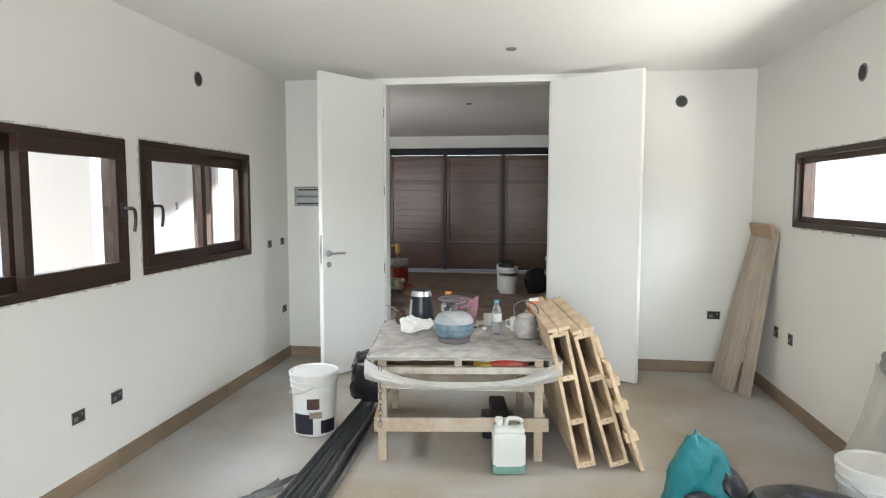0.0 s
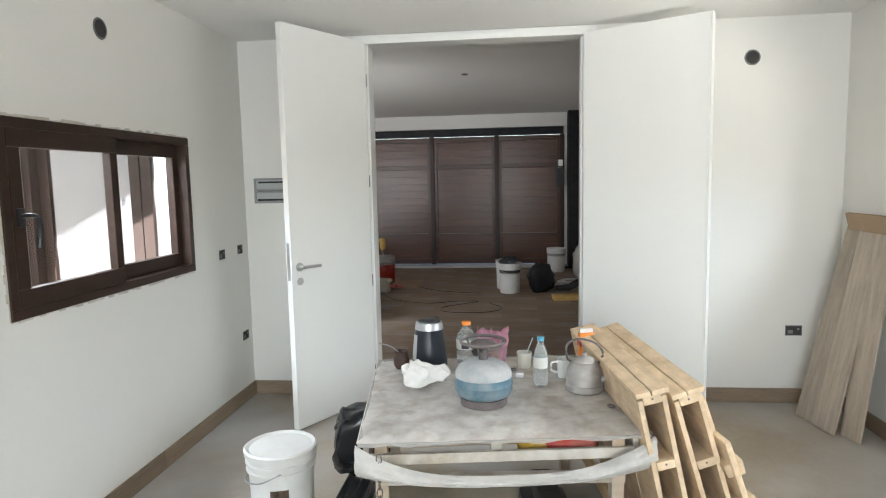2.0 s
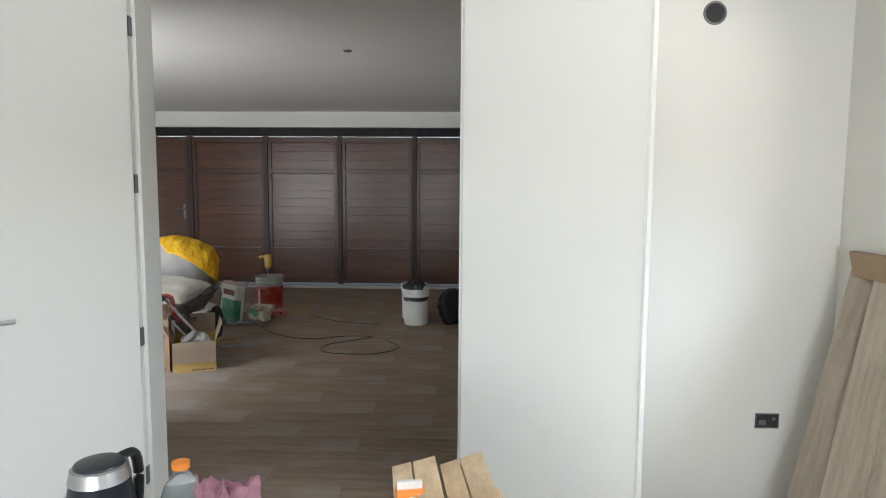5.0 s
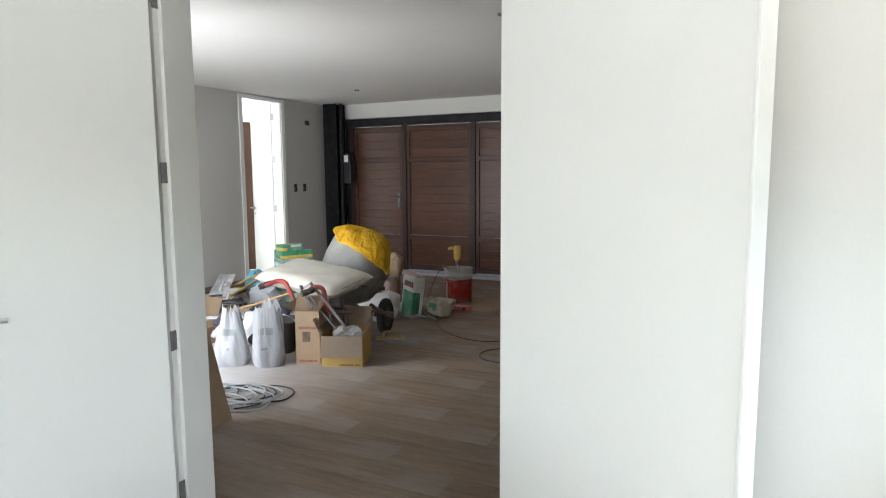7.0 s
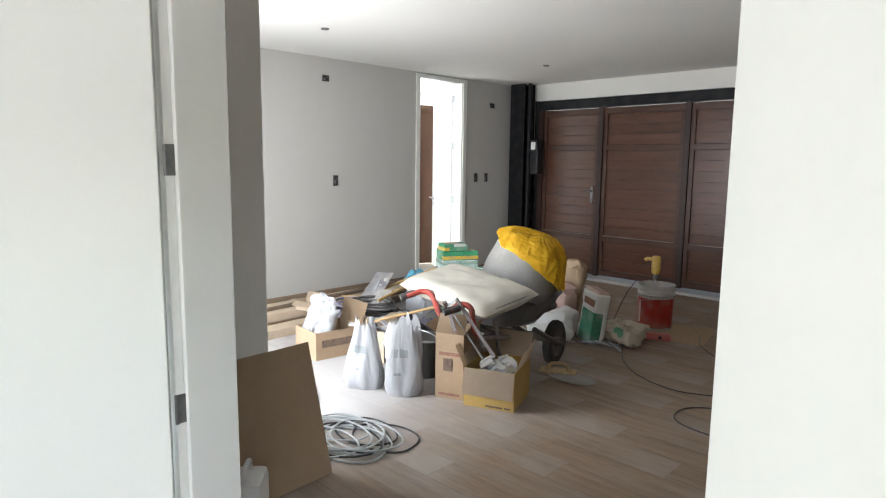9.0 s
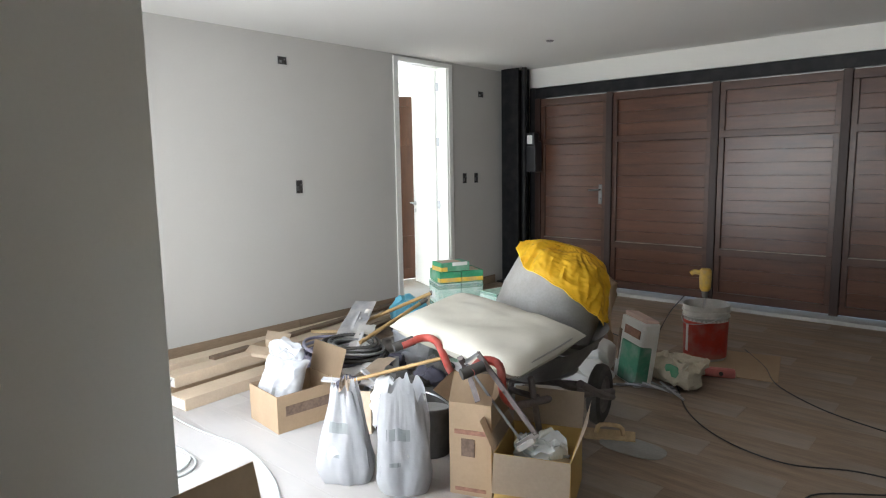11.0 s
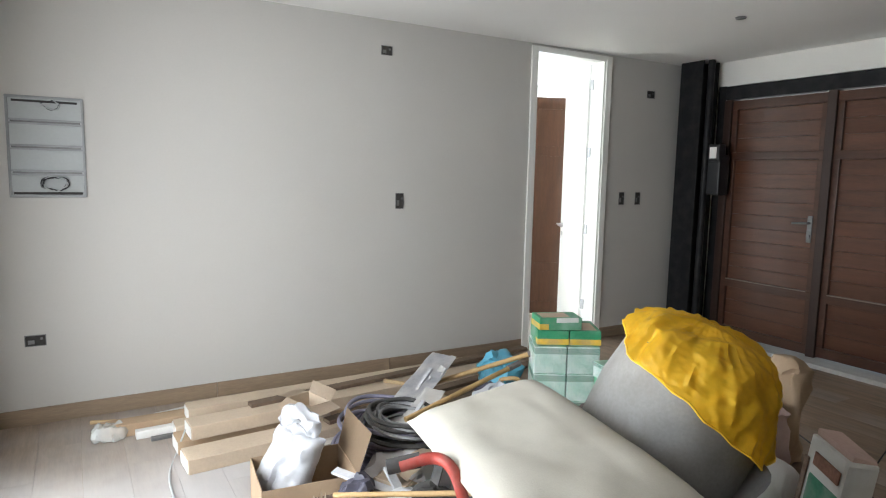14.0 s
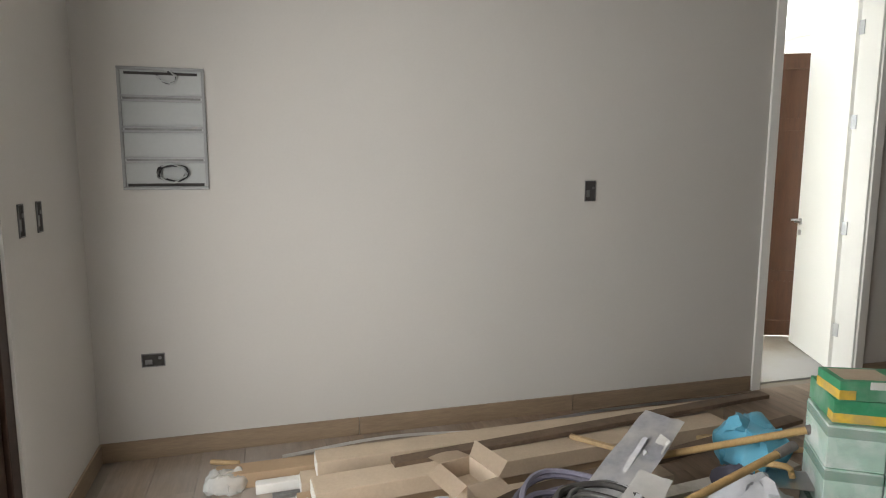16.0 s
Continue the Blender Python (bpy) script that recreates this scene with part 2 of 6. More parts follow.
def bar(bm, a, b, w, h, bevel=0.0, roll=0.0):
    """A straight bar of w by h from a to b."""
    a, b = Vector(a), Vector(b)
    m = Matrix.Translation(a) @ (b - a).to_track_quat("X", "Z").to_matrix().to_4x4() @ pose(0, 0, 0, roll, 0, 0)
    return box(bm, (0, -w / 2, -h / 2), ((b - a).length, w / 2, h / 2), bevel, m)


def sheet(fn, nu, nv, thick=0.0):
    """A surface of points fn(u, v), u and v from 0 to 1, with thickness."""
    bm = B()
    g = [[bm.verts.new(fn(i / nu, j / nv)) for j in range(nv + 1)] for i in range(nu + 1)]
    for i in range(nu):
        for j in range(nv):
            bm.faces.new([g[i][j], g[i + 1][j], g[i + 1][j + 1], g[i][j + 1]])
    if thick:
        bmesh.ops.solidify(bm, geom=bm.faces[:], thickness=thick)
    return bm


def crumple(bm, amp, freq, seed=0.0, keep_floor=True):
    for v in bm.verts:
        d = noise.noise_vector(v.co * freq + Vector((seed, seed * 1.7, 3.1 * seed)))
        d2 = noise.noise_vector(v.co * freq * 2.7 + Vector((seed + 9, seed, 2)))
        c = v.co + amp * d + amp * 0.5 * d2
        if keep_floor:
            c.z = max(c.z, min(v.co.z, 0.002))
        v.co = c
    return bm


def blob(sx, sy, sz, amp, freq, seed, power=2.6, nu=28, nv=16):
    """A soft filled bag: a rounded block with folds, base at z 0."""
    def s(a, p):
        return math.copysign(abs(a) ** (2 / p), a)
    bm = B()
    rings = []
    for j in range(nv + 1):
        t = -math.pi / 2 + math.pi * j / nv
        if j in (0, nv):
            rings.append([bm.verts.new((0, 0, sz / 2 + sz / 2 * s(math.sin(t), power)))])
        else:
            rings.append([bm.verts.new((sx / 2 * s(math.cos(t), power) * s(math.cos(2 * math.pi * i / nu), power), sy / 2 * s(math.cos(t), power) * s(math.sin(2 * math.pi * i / nu), power), sz / 2 + sz / 2 * s(math.sin(t), power))) for i in range(nu)])
    for a, b in zip(rings, rings[1:]):
        for i in range(nu):
            q = [a[i % len(a)], a[(i + 1) % nu % len(a)], b[(i + 1) % nu % len(b)], b[i % len(b)]]
            q = [v for k, v in enumerate(q) if v not in q[:k]]
            bm.faces.new(q)
    return crumple(bm, amp, freq, seed)


def wall_with_holes(name, axis, at, thick, a0, a1, z1, holes, material, z0=0.0):
    """A wall along the other axis, from a0 to a1, with openings (a, b, zlo, zhi) through it."""
    bm = B()
    xs = sorted({a0, a1, *[h[0] for h in holes], *[h[1] for h in holes]})
    zs = sorted({z0, z1, *[h[2] for h in holes], *[h[3] for h in holes]})
    open_ = lambda i, j: not (0 <= i < len(xs) - 1 and 0 <= j < len(zs) - 1) or any(h[0] <= xs[i] and xs[i + 1] <= h[1] and h[2] <= zs[j] and zs[j + 1] <= h[3] for h in holes)
    cache = {}

    def v(i, j, k):
        key = (i, j, k)
        if key not in cache:
            d = at + thick * k
            cache[key] = bm.verts.new((d, xs[i], zs[j]) if axis == "x" else (xs[i], d, zs[j]))
        return cache[key]
    for i in range(len(xs) - 1):
        for j in range(len(zs) - 1):
            if open_(i, j):
                continue
            for k in (0, 1):
                bm.faces.new([v(i, j, k), v(i + 1, j, k), v(i + 1, j + 1, k), v(i, j + 1, k)])
            for di, dj, c in ((-1, 0, ((0, 0), (0, 1))), (1, 0, ((1, 0), (1, 1))), (0, -1, ((0, 0), (1, 0))), (0, 1, ((0, 1), (1, 1)))):
                if open_(i + di, j + dj):
                    (p, q), (r, s) = c
                    bm.faces.new([v(i + p, j + q, 0), v(i + r, j + s, 0), v(i + r, j + s, 1), v(i + p, j + q, 1)])
    return tagged(part(name, bm, material), kind="structure")


# ---- setting ----
XL, XR, YB, H1 = -1.99, 1.86, 5.285, 2.42
X2, Y2, YG, H2 = -5.10, 6.11, 11.80, 2.55
XE = 1.86
EPS = 0.004
W1 = (1.745, 3.08, 0.975, 1.725)
W2 = (3.205, 4.54, 0.985, 1.735)
W3 = (2.1, 4.46, 1.23, 1.712)
DOOR = (-1.14, 0.31, 0.0, 2.40)
tagged(part("ground", bx((-60, -60, -0.5), (60, 60, -0.16)), "ground"), "pale concrete patio and ground outside", "ground", kind="structure")
tagged(part("floor", bx((XL - 0.2, -3.2, -0.15), (XR + 0.2, 5.37, 0.0)), "dustfloor"), "dust-covered beige tiled floor of the workroom", "floor", kind="structure")
tagged(part("floor_garage", bx((X2 - 0.1, 5.37, -0.15), (XE + 0.2, YG + 0.5, -0.012)), "grout"), "wood-look tiled floor of the garage", "floor", kind="structure")
wall_with_holes("wall_west", "x", XL, -0.2, -3.2, 6.035, 2.75, [W1[:4], W2[:4]], "wall")
wall_with_holes("wall_east", "x", XR, 0.2, -3.2, YG, 2.75, [W3], "wall")
wall_with_holes("wall_north", "y", YB, 0.14, XL, XR, H1 + 0.2, [DOOR], "wall")
wall_with_holes("wall_south", "y", -3.0, -0.2, XL, XR, 2.75, [(-1.6, 1.4, 0.05, 2.2)], "wall")
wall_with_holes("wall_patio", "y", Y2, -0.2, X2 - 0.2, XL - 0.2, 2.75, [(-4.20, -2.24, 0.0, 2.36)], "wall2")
DR = (9.88, 10.69, 0.0, 2.53)
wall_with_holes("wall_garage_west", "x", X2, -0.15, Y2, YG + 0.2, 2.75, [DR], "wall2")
wall_with_holes("wall_gate", "y", YG, 0.2, X2, XE, 2.75, [(-4.68, 0.66, 0.0, 2.33)], "wall")
tagged(part("ceiling", bx((XL, -3.2, H1), (XR, YB, H1 + 0.12)), "ceil"), kind="structure")
tagged(part("ceiling_garage", bx((X2, 5.44, H2), (XE, YG, H2 + 0.12)), "ceil"), kind="structure")
# unseen roof; its deep overhang is added to block sun from the patio door
tagged(part("roof_slab", bx((X2 - 3.4, Y2 - 1.95, 2.78), (XR + 0.4, YG + 1, 2.95)), "concrete"), kind="structure")
tagged(part("roof_slab_workroom", bx((XL - 0.5, -3.5, 2.78), (XR + 0.5, Y2 - 1.97, 2.95)), "concrete"), kind="structure")
tagged(part("wall_patio_far", bx((-6.2, -6, -0.16), (-6.0, Y2 - 0.2, 2.9)), "outwall"), kind="structure")
# hall behind the narrow door
tagged(part("floor_hall", bx((-8.4, 8.6, -0.15), (X2 - 0.1, YG + 0.2, -0.002)), "dustfloor"), kind="structure")
wall_with_holes("wall_hall_west", "x", -8.4, -0.15, 8.6, YG + 0.2, 2.75, [], "outwall")
wall_with_holes("wall_hall_north", "y", YG + 0.05, 0.15, -8.4, X2 - 0.15, 2.75, [(-7.8, -6.6, 0.2, 2.3)], "outwall")
wall_with_holes("wall_hall_south", "y", 8.6, -0.15, -8.4, X2 - 0.15, 2.75, [], "outwall")
tagged(part("ceiling_hall", bx((-8.4, 8.6, 2.62), (X2 - 0.15, YG + 0.05, 2.7)), "ceil"), kind="structure")
# lamp added in an unseen north opening to brighten the hall
sky_lamp("skylight_hall", (-7.2, YG + 0.1, 1.3), (-7.0, 9, 1.0), 1.1, 2.0, 70)


def window(name, label, x, face, y0, y1, z0, z1, sashes, f=0.04, q=0.07):
    """A dark wooden window in a wall across x. face: +1 if the room lies towards +x. sashes: (y0, y1, set back, thickness, stile near y0, stile near y1, handle_y or None)."""
    w = tagged(thing(name, label, "window"), kind="structure")
    xi, xo = x + face * 0.012, x - face * 0.11
    lo, hi = min(xi, xo), max(xi, xo)
    for nm, a, b in (("frame_sill", (lo, y0, z0), (hi, y1, z0 + f)), ("frame_head", (lo, y0, z1 - f), (hi, y1, z1)),
                     ("frame_stile", (lo, y0, z0 + f), (hi, y0 + f, z1 - f)), ("frame_stile", (lo, y1 - f, z0 + f), (hi, y1, z1 - f))):
        part(nm, bx(a, b, 0.004), "winwood", w)
    for s0, s1, off, deep, qa, qb, hy in sashes:
        xa = x - face * off
        lo2, hi2 = min(xa, xa - face * deep), max(xa, xa - face * deep)
        bm = B()
        for a, b in (((lo2, s0, z0 + f), (hi2, s1, z0 + f + q)), ((lo2, s0, z1 - f - q), (hi2, s1, z1 - f)),
                     ((lo2, s0, z0 + f + q), (hi2, s0 + qa, z1 - f - q)), ((lo2, s1 - qb, z0 + f + q), (hi2, s1, z1 - f - q))):
            box(bm, a, b, 0.004)
        sash = part("sash", bm, "winwood", w)
        pane = part("pane", bx((xa - face * 0.024, s0 + qa - 0.008, z0 + f + q - 0.008), (xa - face * 0.018, s1 - qb + 0.008, z1 - f - q + 0.008)), "glass", sash)
        pane.visible_shadow = False
        if hy:
            zc = (z0 + z1) / 2
            bm = B()
            box(bm, (xa - 0.004, hy - 0.014, zc - 0.03), (xa + face * 0.012, hy + 0.014, zc + 0.04), 0.003)
            tube(bm, [(xa, hy, zc + 0.01), (xa + face * 0.05, hy, zc + 0.012), (xa + face * 0.058, hy + 0.02, zc), (xa + face * 0.055, hy + 0.03, zc - 0.05), (xa + face * 0.05, hy + 0.025, zc - 0.11)], 0.009, 8, 5)
            part("handle", bm, "blackplastic", sash, "black lever handle", smooth=True)
    # raw, uneven joint round the frame
    bm = B()
    rng = random.Random(len(name) + int(y0 * 100))
    e = x + face * 0.003
    for along, lo1, hi1, fixed, out in (("y", y0, y1, z1, 1), ("y", y0, y1, z0, -1), ("z", z0, z1, y0, -1), ("z", z0, z1, y1, 1)):
        n = max(6, int((hi1 - lo1) / 0.035))
        for i in range(n):
            a, b = lo1 + (hi1 - lo1) * i / n, lo1 + (hi1 - lo1) * (i + 1) / n
            g = rng.uniform(0.003, 0.015)
            p, q = sorted((fixed, fixed + out * g))
            if along == "y":
                box(bm, (min(e, x), a, p), (max(e, x), b, q))
            else:
                box(bm, (min(e, x), p, a), (max(e, x), q, b))
    part("mortar_joint", bm, "plaster", w, "rough unfinished mortar edge")
    return w


window("window_1", "dark brown wooden window with open sliding sash", XL, 1, *W1[:2], *W1[2:], [(2.36, 3.038, -0.03, 0.045, 0.05, 0.07, 3.005), (1.787, 2.41, 0.04, 0.04, 0.05, 0.05, None)])
window("window_2", "dark brown wooden sliding window with two panes", XL, 1, *W2[:2], *W2[2:], [(3.247, 3.885, -0.012, 0.04, 0.06, 0.05, 3.28), (3.92, 4.498, 0.04, 0.04, 0.045, 0.045, None)])
window("window_3", "low wide window slot with dark brown frame", XR, -1, *W3[:2], *W3[2:], [(2.138, 4.422, 0.02, 0.04, 0.035, 0.035, None)], 0.035, 0.035)

# assumed garden door of the workroom, unseen behind the start, added to admit daylight
g = tagged(thing("window_4", "assumed large glazed opening with dark wooden frame", "window"), kind="structure")
for a, b in (((-1.6, -3.15, 0.05), (1.4, -3.03, 0.11)), ((-1.6, -3.15, 2.14), (1.4, -3.03, 2.2)), ((-1.6, -3.15, 0.11), (-1.54, -3.03, 2.14)), ((1.34, -3.15, 0.11), (1.4, -3.03, 2.14)), ((-0.13, -3.15, 0.11), (-0.07, -3.03, 2.14))):
    part("frame_bar", bx(a, b, 0.004), "winwood", g)


def panel_door(name, label, w, h, t, material, m, handle_x, rows=((0.12, 0.7), (0.82, 1.55), (1.67, None)), flat=False):
    """A door leaf along local x from its hinge at the origin, with handles on both faces."""
    d = tagged(thing(name, label, "door", m), kind="structure")
    if flat:
        part("leaf", bx((0, -t / 2, 0), (w, t / 2, h), 0.0025), material, d)
    else:
        bm = B()
        box(bm, (0, -t / 2, 0), (0.11, t / 2, h), 0.003)
        box(bm, (w - 0.11, -t / 2, 0), (w, t / 2, h), 0.003)
        ends = [(0, rows[0][0])] + [(rows[i][1], rows[i + 1][0]) for i in range(len(rows) - 1)] + [(h - 0.12, h)]
        for a, b in ends:
            box(bm, (0.11, -t / 2, a), (w - 0.11, t / 2, b), 0.003)
        part("leaf_frame", bm, material, d)
        for i, (a, b) in enumerate(rows):
            part("panel", bx((0.1, -t * 0.28, a - 0.01), (w - 0.1, t * 0.28, (b or h - 0.12) + 0.01), 0.006), material, d)
    for s in (1, -1):
        bm = B()
        turn = pose(handle_x, s * t / 2, 0.975, -90 * s, 0, 0)
        lathe(bm, [(0, 0), (0.026, 0), (0.026, 0.008), (0.011, 0.009), (0.011, 0.045), (0, 0.046)], 16, turn)
        tube(bm, [(handle_x, s * (t / 2 + 0.04), 0.975), (handle_x - math.copysign(0.05, handle_x - w / 2), s * (t / 2 + 0.045), 0.975), (handle_x - math.copysign(0.13, handle_x - w / 2), s * (t / 2 + 0.045), 0.972)], 0.009, 8)
        lathe(bm, [(0, 0), (0.022, 0), (0.022, 0.007), (0.008, 0.008), (0, 0.008)], 16, pose(handle_x, s * t / 2, 0.89, -90 * s, 0, 0))
        part("door_handle", bm, "steel", d, "satin steel lever handle with key rose", smooth=True)
    return d


# double door between workroom and garage, both leaves open into the workroom
LH = 2.36
aL = math.degrees(math.atan2(4.64 - 5.252, -1.43 + 1.10))
aR = math.degrees(math.atan2(4.87 - 5.268, 0.95 - 0.292))
dl = panel_door("door_1", "white flush door leaf standing open at an angle", 0.70, LH, 0.042, "white", pose(-1.128, 5.25, 0.008, 0, 0, aL), 0.64, flat=True)
part("lock_plate", bx((0.7, -0.011, 0.9), (0.7025, 0.011, 1.12)), "steel", dl)
dr = tagged(thing("door_2", "white flush door leaf opened back towards wall", "door", pose(0.292, 5.268, 0.008, 0, 0, aR)), kind="structure")
part("leaf", bx((0, -0.021, 0), (0.755, 0.021, LH), 0.0025), "white", dr)
part("edge_strip", bx((0.757, -0.026, 0), (0.765, 0.026, LH), 0.002), "white", dr)
fr = tagged(thing("trim_double_door", "white lacquered frame of the double doorway", "door frame"), kind="structure")
for nm, a, b in (("jamb", (-1.14, 5.287, 0), (-1.10, 5.43, 2.36)), ("jamb_rebate", (-1.14, 5.262, 0), (-1.118, 5.287, 2.36)), ("jamb", (0.28, 5.262, 0), (0.31, 5.43, 2.36)), ("head", (-1.14, 5.262, 2.36), (0.31, 5.43, 2.40))):
    part(nm, bx(a, b, 0.003), "white", fr)
for nm, a, b in (("stop", (0.268, 5.31, 0), (0.28, 5.405, 2.36)), ("casing", (-1.19, 5.268, 0), (-1.125, 5.284, 2.415)), ("casing", (0.295, 5.268, 0), (0.36, 5.284, 2.415)), ("casing", (-1.125, 5.268, 2.375), (0.295, 5.284, 2.415))):
    part(nm, bx(a, b, 0.002), "white", fr)
for z in (0.18, 0.81, 1.475, 2.13):
    for x, s in ((-1.118, 1),):
        bm = B()
        box(bm, (x, 5.266, z - 0.04), (x + s * 0.003, 5.29, z + 0.04))
        lathe(bm, [(0, -0.04), (0.005, -0.04), (0.005, 0.04), (0, 0.04)], 10, pose(x + s * 0.003, 5.262, z))
        part("hinge", bm, "dull", fr, "grey steel butt hinge")

# narrow doorway in the garage's west wall
fr = tagged(thing("trim_narrow_door", "white lacquered frame of the narrow doorway", "door frame"), kind="structure")
for nm, a, b in (("jamb", (X2 - 0.152, 9.88, 0), (X2 + 0.002, 9.92, 2.48)), ("jamb", (X2 - 0.152, 10.65, 0), (X2 + 0.002, 10.69, 2.49)), ("head", (X2 - 0.152, 9.88, 2.49), (X2 + 0.002, 10.69, 2.53)),
                 ("casing", (X2 + 0.002, 9.84, 0), (X2 + 0.018, 9.905, 2.53)), ("casing", (X2 + 0.002, 10.665, 0), (X2 + 0.018, 10.73, 2.53)), ("casing", (X2 + 0.002, 9.905, 2.485), (X2 + 0.018, 10.665, 2.53))):
    part(nm, bx(a, b, 0.003), "white", fr)
for z in (0.3, 1.0, 1.7, 2.3):
    part("hinge", bx((X2 - 0.158, 10.644, z - 0.045), (X2 - 0.12, 10.65, z + 0.045)), "galv", fr, "grey steel butt hinge")
panel_door("door_3", "white flush door leaf opened wide into the hall", 0.72, 2.48, 0.04, "white", pose(X2 - 0.17, 10.665, 0.008, 0, 0, 155), 0.66, flat=True)
panel_door("door_4", "brown panelled wooden door standing in bright hall", 0.62, 2.28, 0.045, "doorwood", pose(-6.25, 10.62, 0.01, 0, 0, 68), 0.55, rows=((0.13, 0.46), (0.55, 1.68), (1.78, None)))

# glazed garden door of the garage, seen from its edge
g = tagged(thing("door_5", "dark brown wooden glazed patio door", "door"), kind="structure")
for a, b in (((-4.20, 5.95, 0), (-4.13, 6.1, 2.36)), ((-2.31, 5.95, 0), (-2.24, 6.1, 2.36)), ((-4.13, 5.95, 2.29), (-2.31, 6.1, 2.36))):
    part("frame_post", bx(a, b, 0.004), "winwood", g)
for x0, x1 in ((-4.125, -3.225), (-3.215, -2.315)):
    bm = B()
    for a, b in (((x0, 6.04, 0.01), (x0 + 0.09, 6.085, 2.285)), ((x1 - 0.09, 6.04, 0.01), (x1, 6.085, 2.285)), ((x0 + 0.09, 6.04, 0.01), (x1 - 0.09, 6.085, 0.13)), ((x0 + 0.09, 6.04, 2.18), (x1 - 0.09, 6.085, 2.285))):
        box(bm, a, b, 0.004)
    s = part("sash", bm, "winwood", g)
    p = part("pane", bx((x0 + 0.085, 6.06, 0.12), (x1 - 0.085, 6.066, 2.19)), "glass", s)
    p.visible_shadow = False

part("pull_handle", tube(B(), [(-2.36, 6.07, 0.985), (-2.36, 6.155, 0.985), (-2.362, 6.172, 0.972), (-2.362, 6.172, 0.831), (-2.36, 6.155, 0.818), (-2.36, 6.07, 0.818)], 0.0095, 8), "blackplastic", g, "black D-shaped pull handle", smooth=True)
part("lock", lathe(B(), [(0, 0), (0.014, 0), (0.014, 0.03), (0, 0.032)], 12, pose(-2.36, 6.085, 0.88, -90)), "blackplastic", g, smooth=True)

# garage gate: five bays of boarding in a dark frame
gate = tagged(thing("garage_gate", "dark brown boarded wooden garage gate with five bays", "garage door"))
GY = YG + 0.02
part("header", bx((-4.68, GY - 0.06, 2.20), (0.66, GY + 0.1, 2.32), 0.005), "black", gate, "black steel header beam")
part("sill", bx((-4.70, GY - 0.2, -0.01), (0.9, GY + 0.3, 0.035), 0.008), "concrete", gate, "pale concrete threshold")
part("side_plate", bx((-4.775, YG - 0.012, 0.02), (-4.70, YG - 0.002, 2.33), 0.002), "black", gate, "black steel cover strip")
SEAMS = (-4.66, -3.74, -2.62, -1.53, -0.44, 0.64)
for x in SEAMS:
    part("post", bx((x - 0.035, GY - 0.045, 0.04), (x + 0.035, GY + 0.06, 2.2), 0.004), "gateframe", gate)
for x0, x1 in zip(SEAMS, SEAMS[1:]):
    lf = part("bay_frame", B(), "gaterail", gate)
    bm = B()
    for a, b in ((0.05, 0.13), (0.50, 0.57), (1.66, 1.73), (2.11, 2.19)):
        box(bm, (x0 + 0.035, GY - 0.022, a), (x1 - 0.035, GY + 0.05, b), 0.004)
    for a, b in ((x0 + 0.035, x0 + 0.085), (x1 - 0.085, x1 - 0.035)):
        box(bm, (a, GY - 0.02, 0.13), (b, GY + 0.05, 2.11), 0.003)
    bm.to_mesh(lf.data)
    bm.free()
    part("ledge", bx((x0 + 0.085, GY - 0.028, 0.568), (x1 - 0.085, GY + 0.006, 0.576), 0.002), "gateledge", gate, "dusty ledge of the lower rail with painted highlight")
    # unseen plate added behind the boards, blocks daylight in their gaps
    part("backing", bx((x0 + 0.03, GY + 0.032, 0.05), (x1 - 0.03, GY + 0.048, 2.19)), "gateframe", gate)
    for lo, hi in ((0.13, 0.50), (0.57, 1.66), (1.73, 2.11)):
        n = round((hi - lo) / 0.115)
        for i in range(n):
            a, b = lo + (hi - lo) * i / n, lo + (hi - lo) * (i + 1) / n
            part("board", bx((x0 + 0.08, GY + 0.008, a + 0.0008), (x1 - 0.08, GY + 0.03, b - 0.0008), 0.0016), "gate", gate)
bm = B()
box(bm, (-3.86, GY - 0.03, 0.98), (-3.82, GY - 0.021, 1.2), 0.003)
tube(bm, [(-3.84, GY - 0.03, 1.14), (-3.84, GY - 0.07, 1.14), (-3.96, GY - 0.075, 1.135)], 0.009, 8)
lathe(bm, [(0, 0), (0.016, 0), (0.016, 0.012), (0, 0.013)], 12, pose(-3.84, GY - 0.03, 1.03, 90))
part("handle", bm, "dull", gate, "dark metal lever handle", smooth=True)


def column(name, x0, x1, y0, y1):
    c = thing(name, "black painted steel column beside garage gate", "column", group="columns of the gate")
    t = 0.02
    part("flange", bx((x0, y0, 0), (x1, y0 + t, H2), 0.002), "black", c)
    part("flange", bx((x0, y1 - t, 0), (x1, y1, H2), 0.002), "black", c)
    part("web", bx(((x0 + x1) / 2 - 0.01, y0 + t, 0), ((x0 + x1) / 2 + 0.01, y1 - t, H2)), "black", c)
    part("web", bx((x0 + 0.004, y0 + t, 0), (x0 + 0.02, y1 - t, H2)), "black", c)
    part("base_plate", bx((x0 - 0.05, y0 - 0.05, 0), (x1 + 0.05, y1, 0.02), 0.003), "black", c)
    tube_bm = tube(B(), [(x1 + 0.045, y0 + 0.06, 0.02), (x1 + 0.045, y0 + 0.06, H2)], 0.03, 12)
    part("rail_pipe", tube_bm, "black", c, smooth=True)
    return c


column("steel_column", -5.02, -4.78, 11.55, 11.78)
column("steel_column", 0.72, 0.98, 11.55, 11.78)
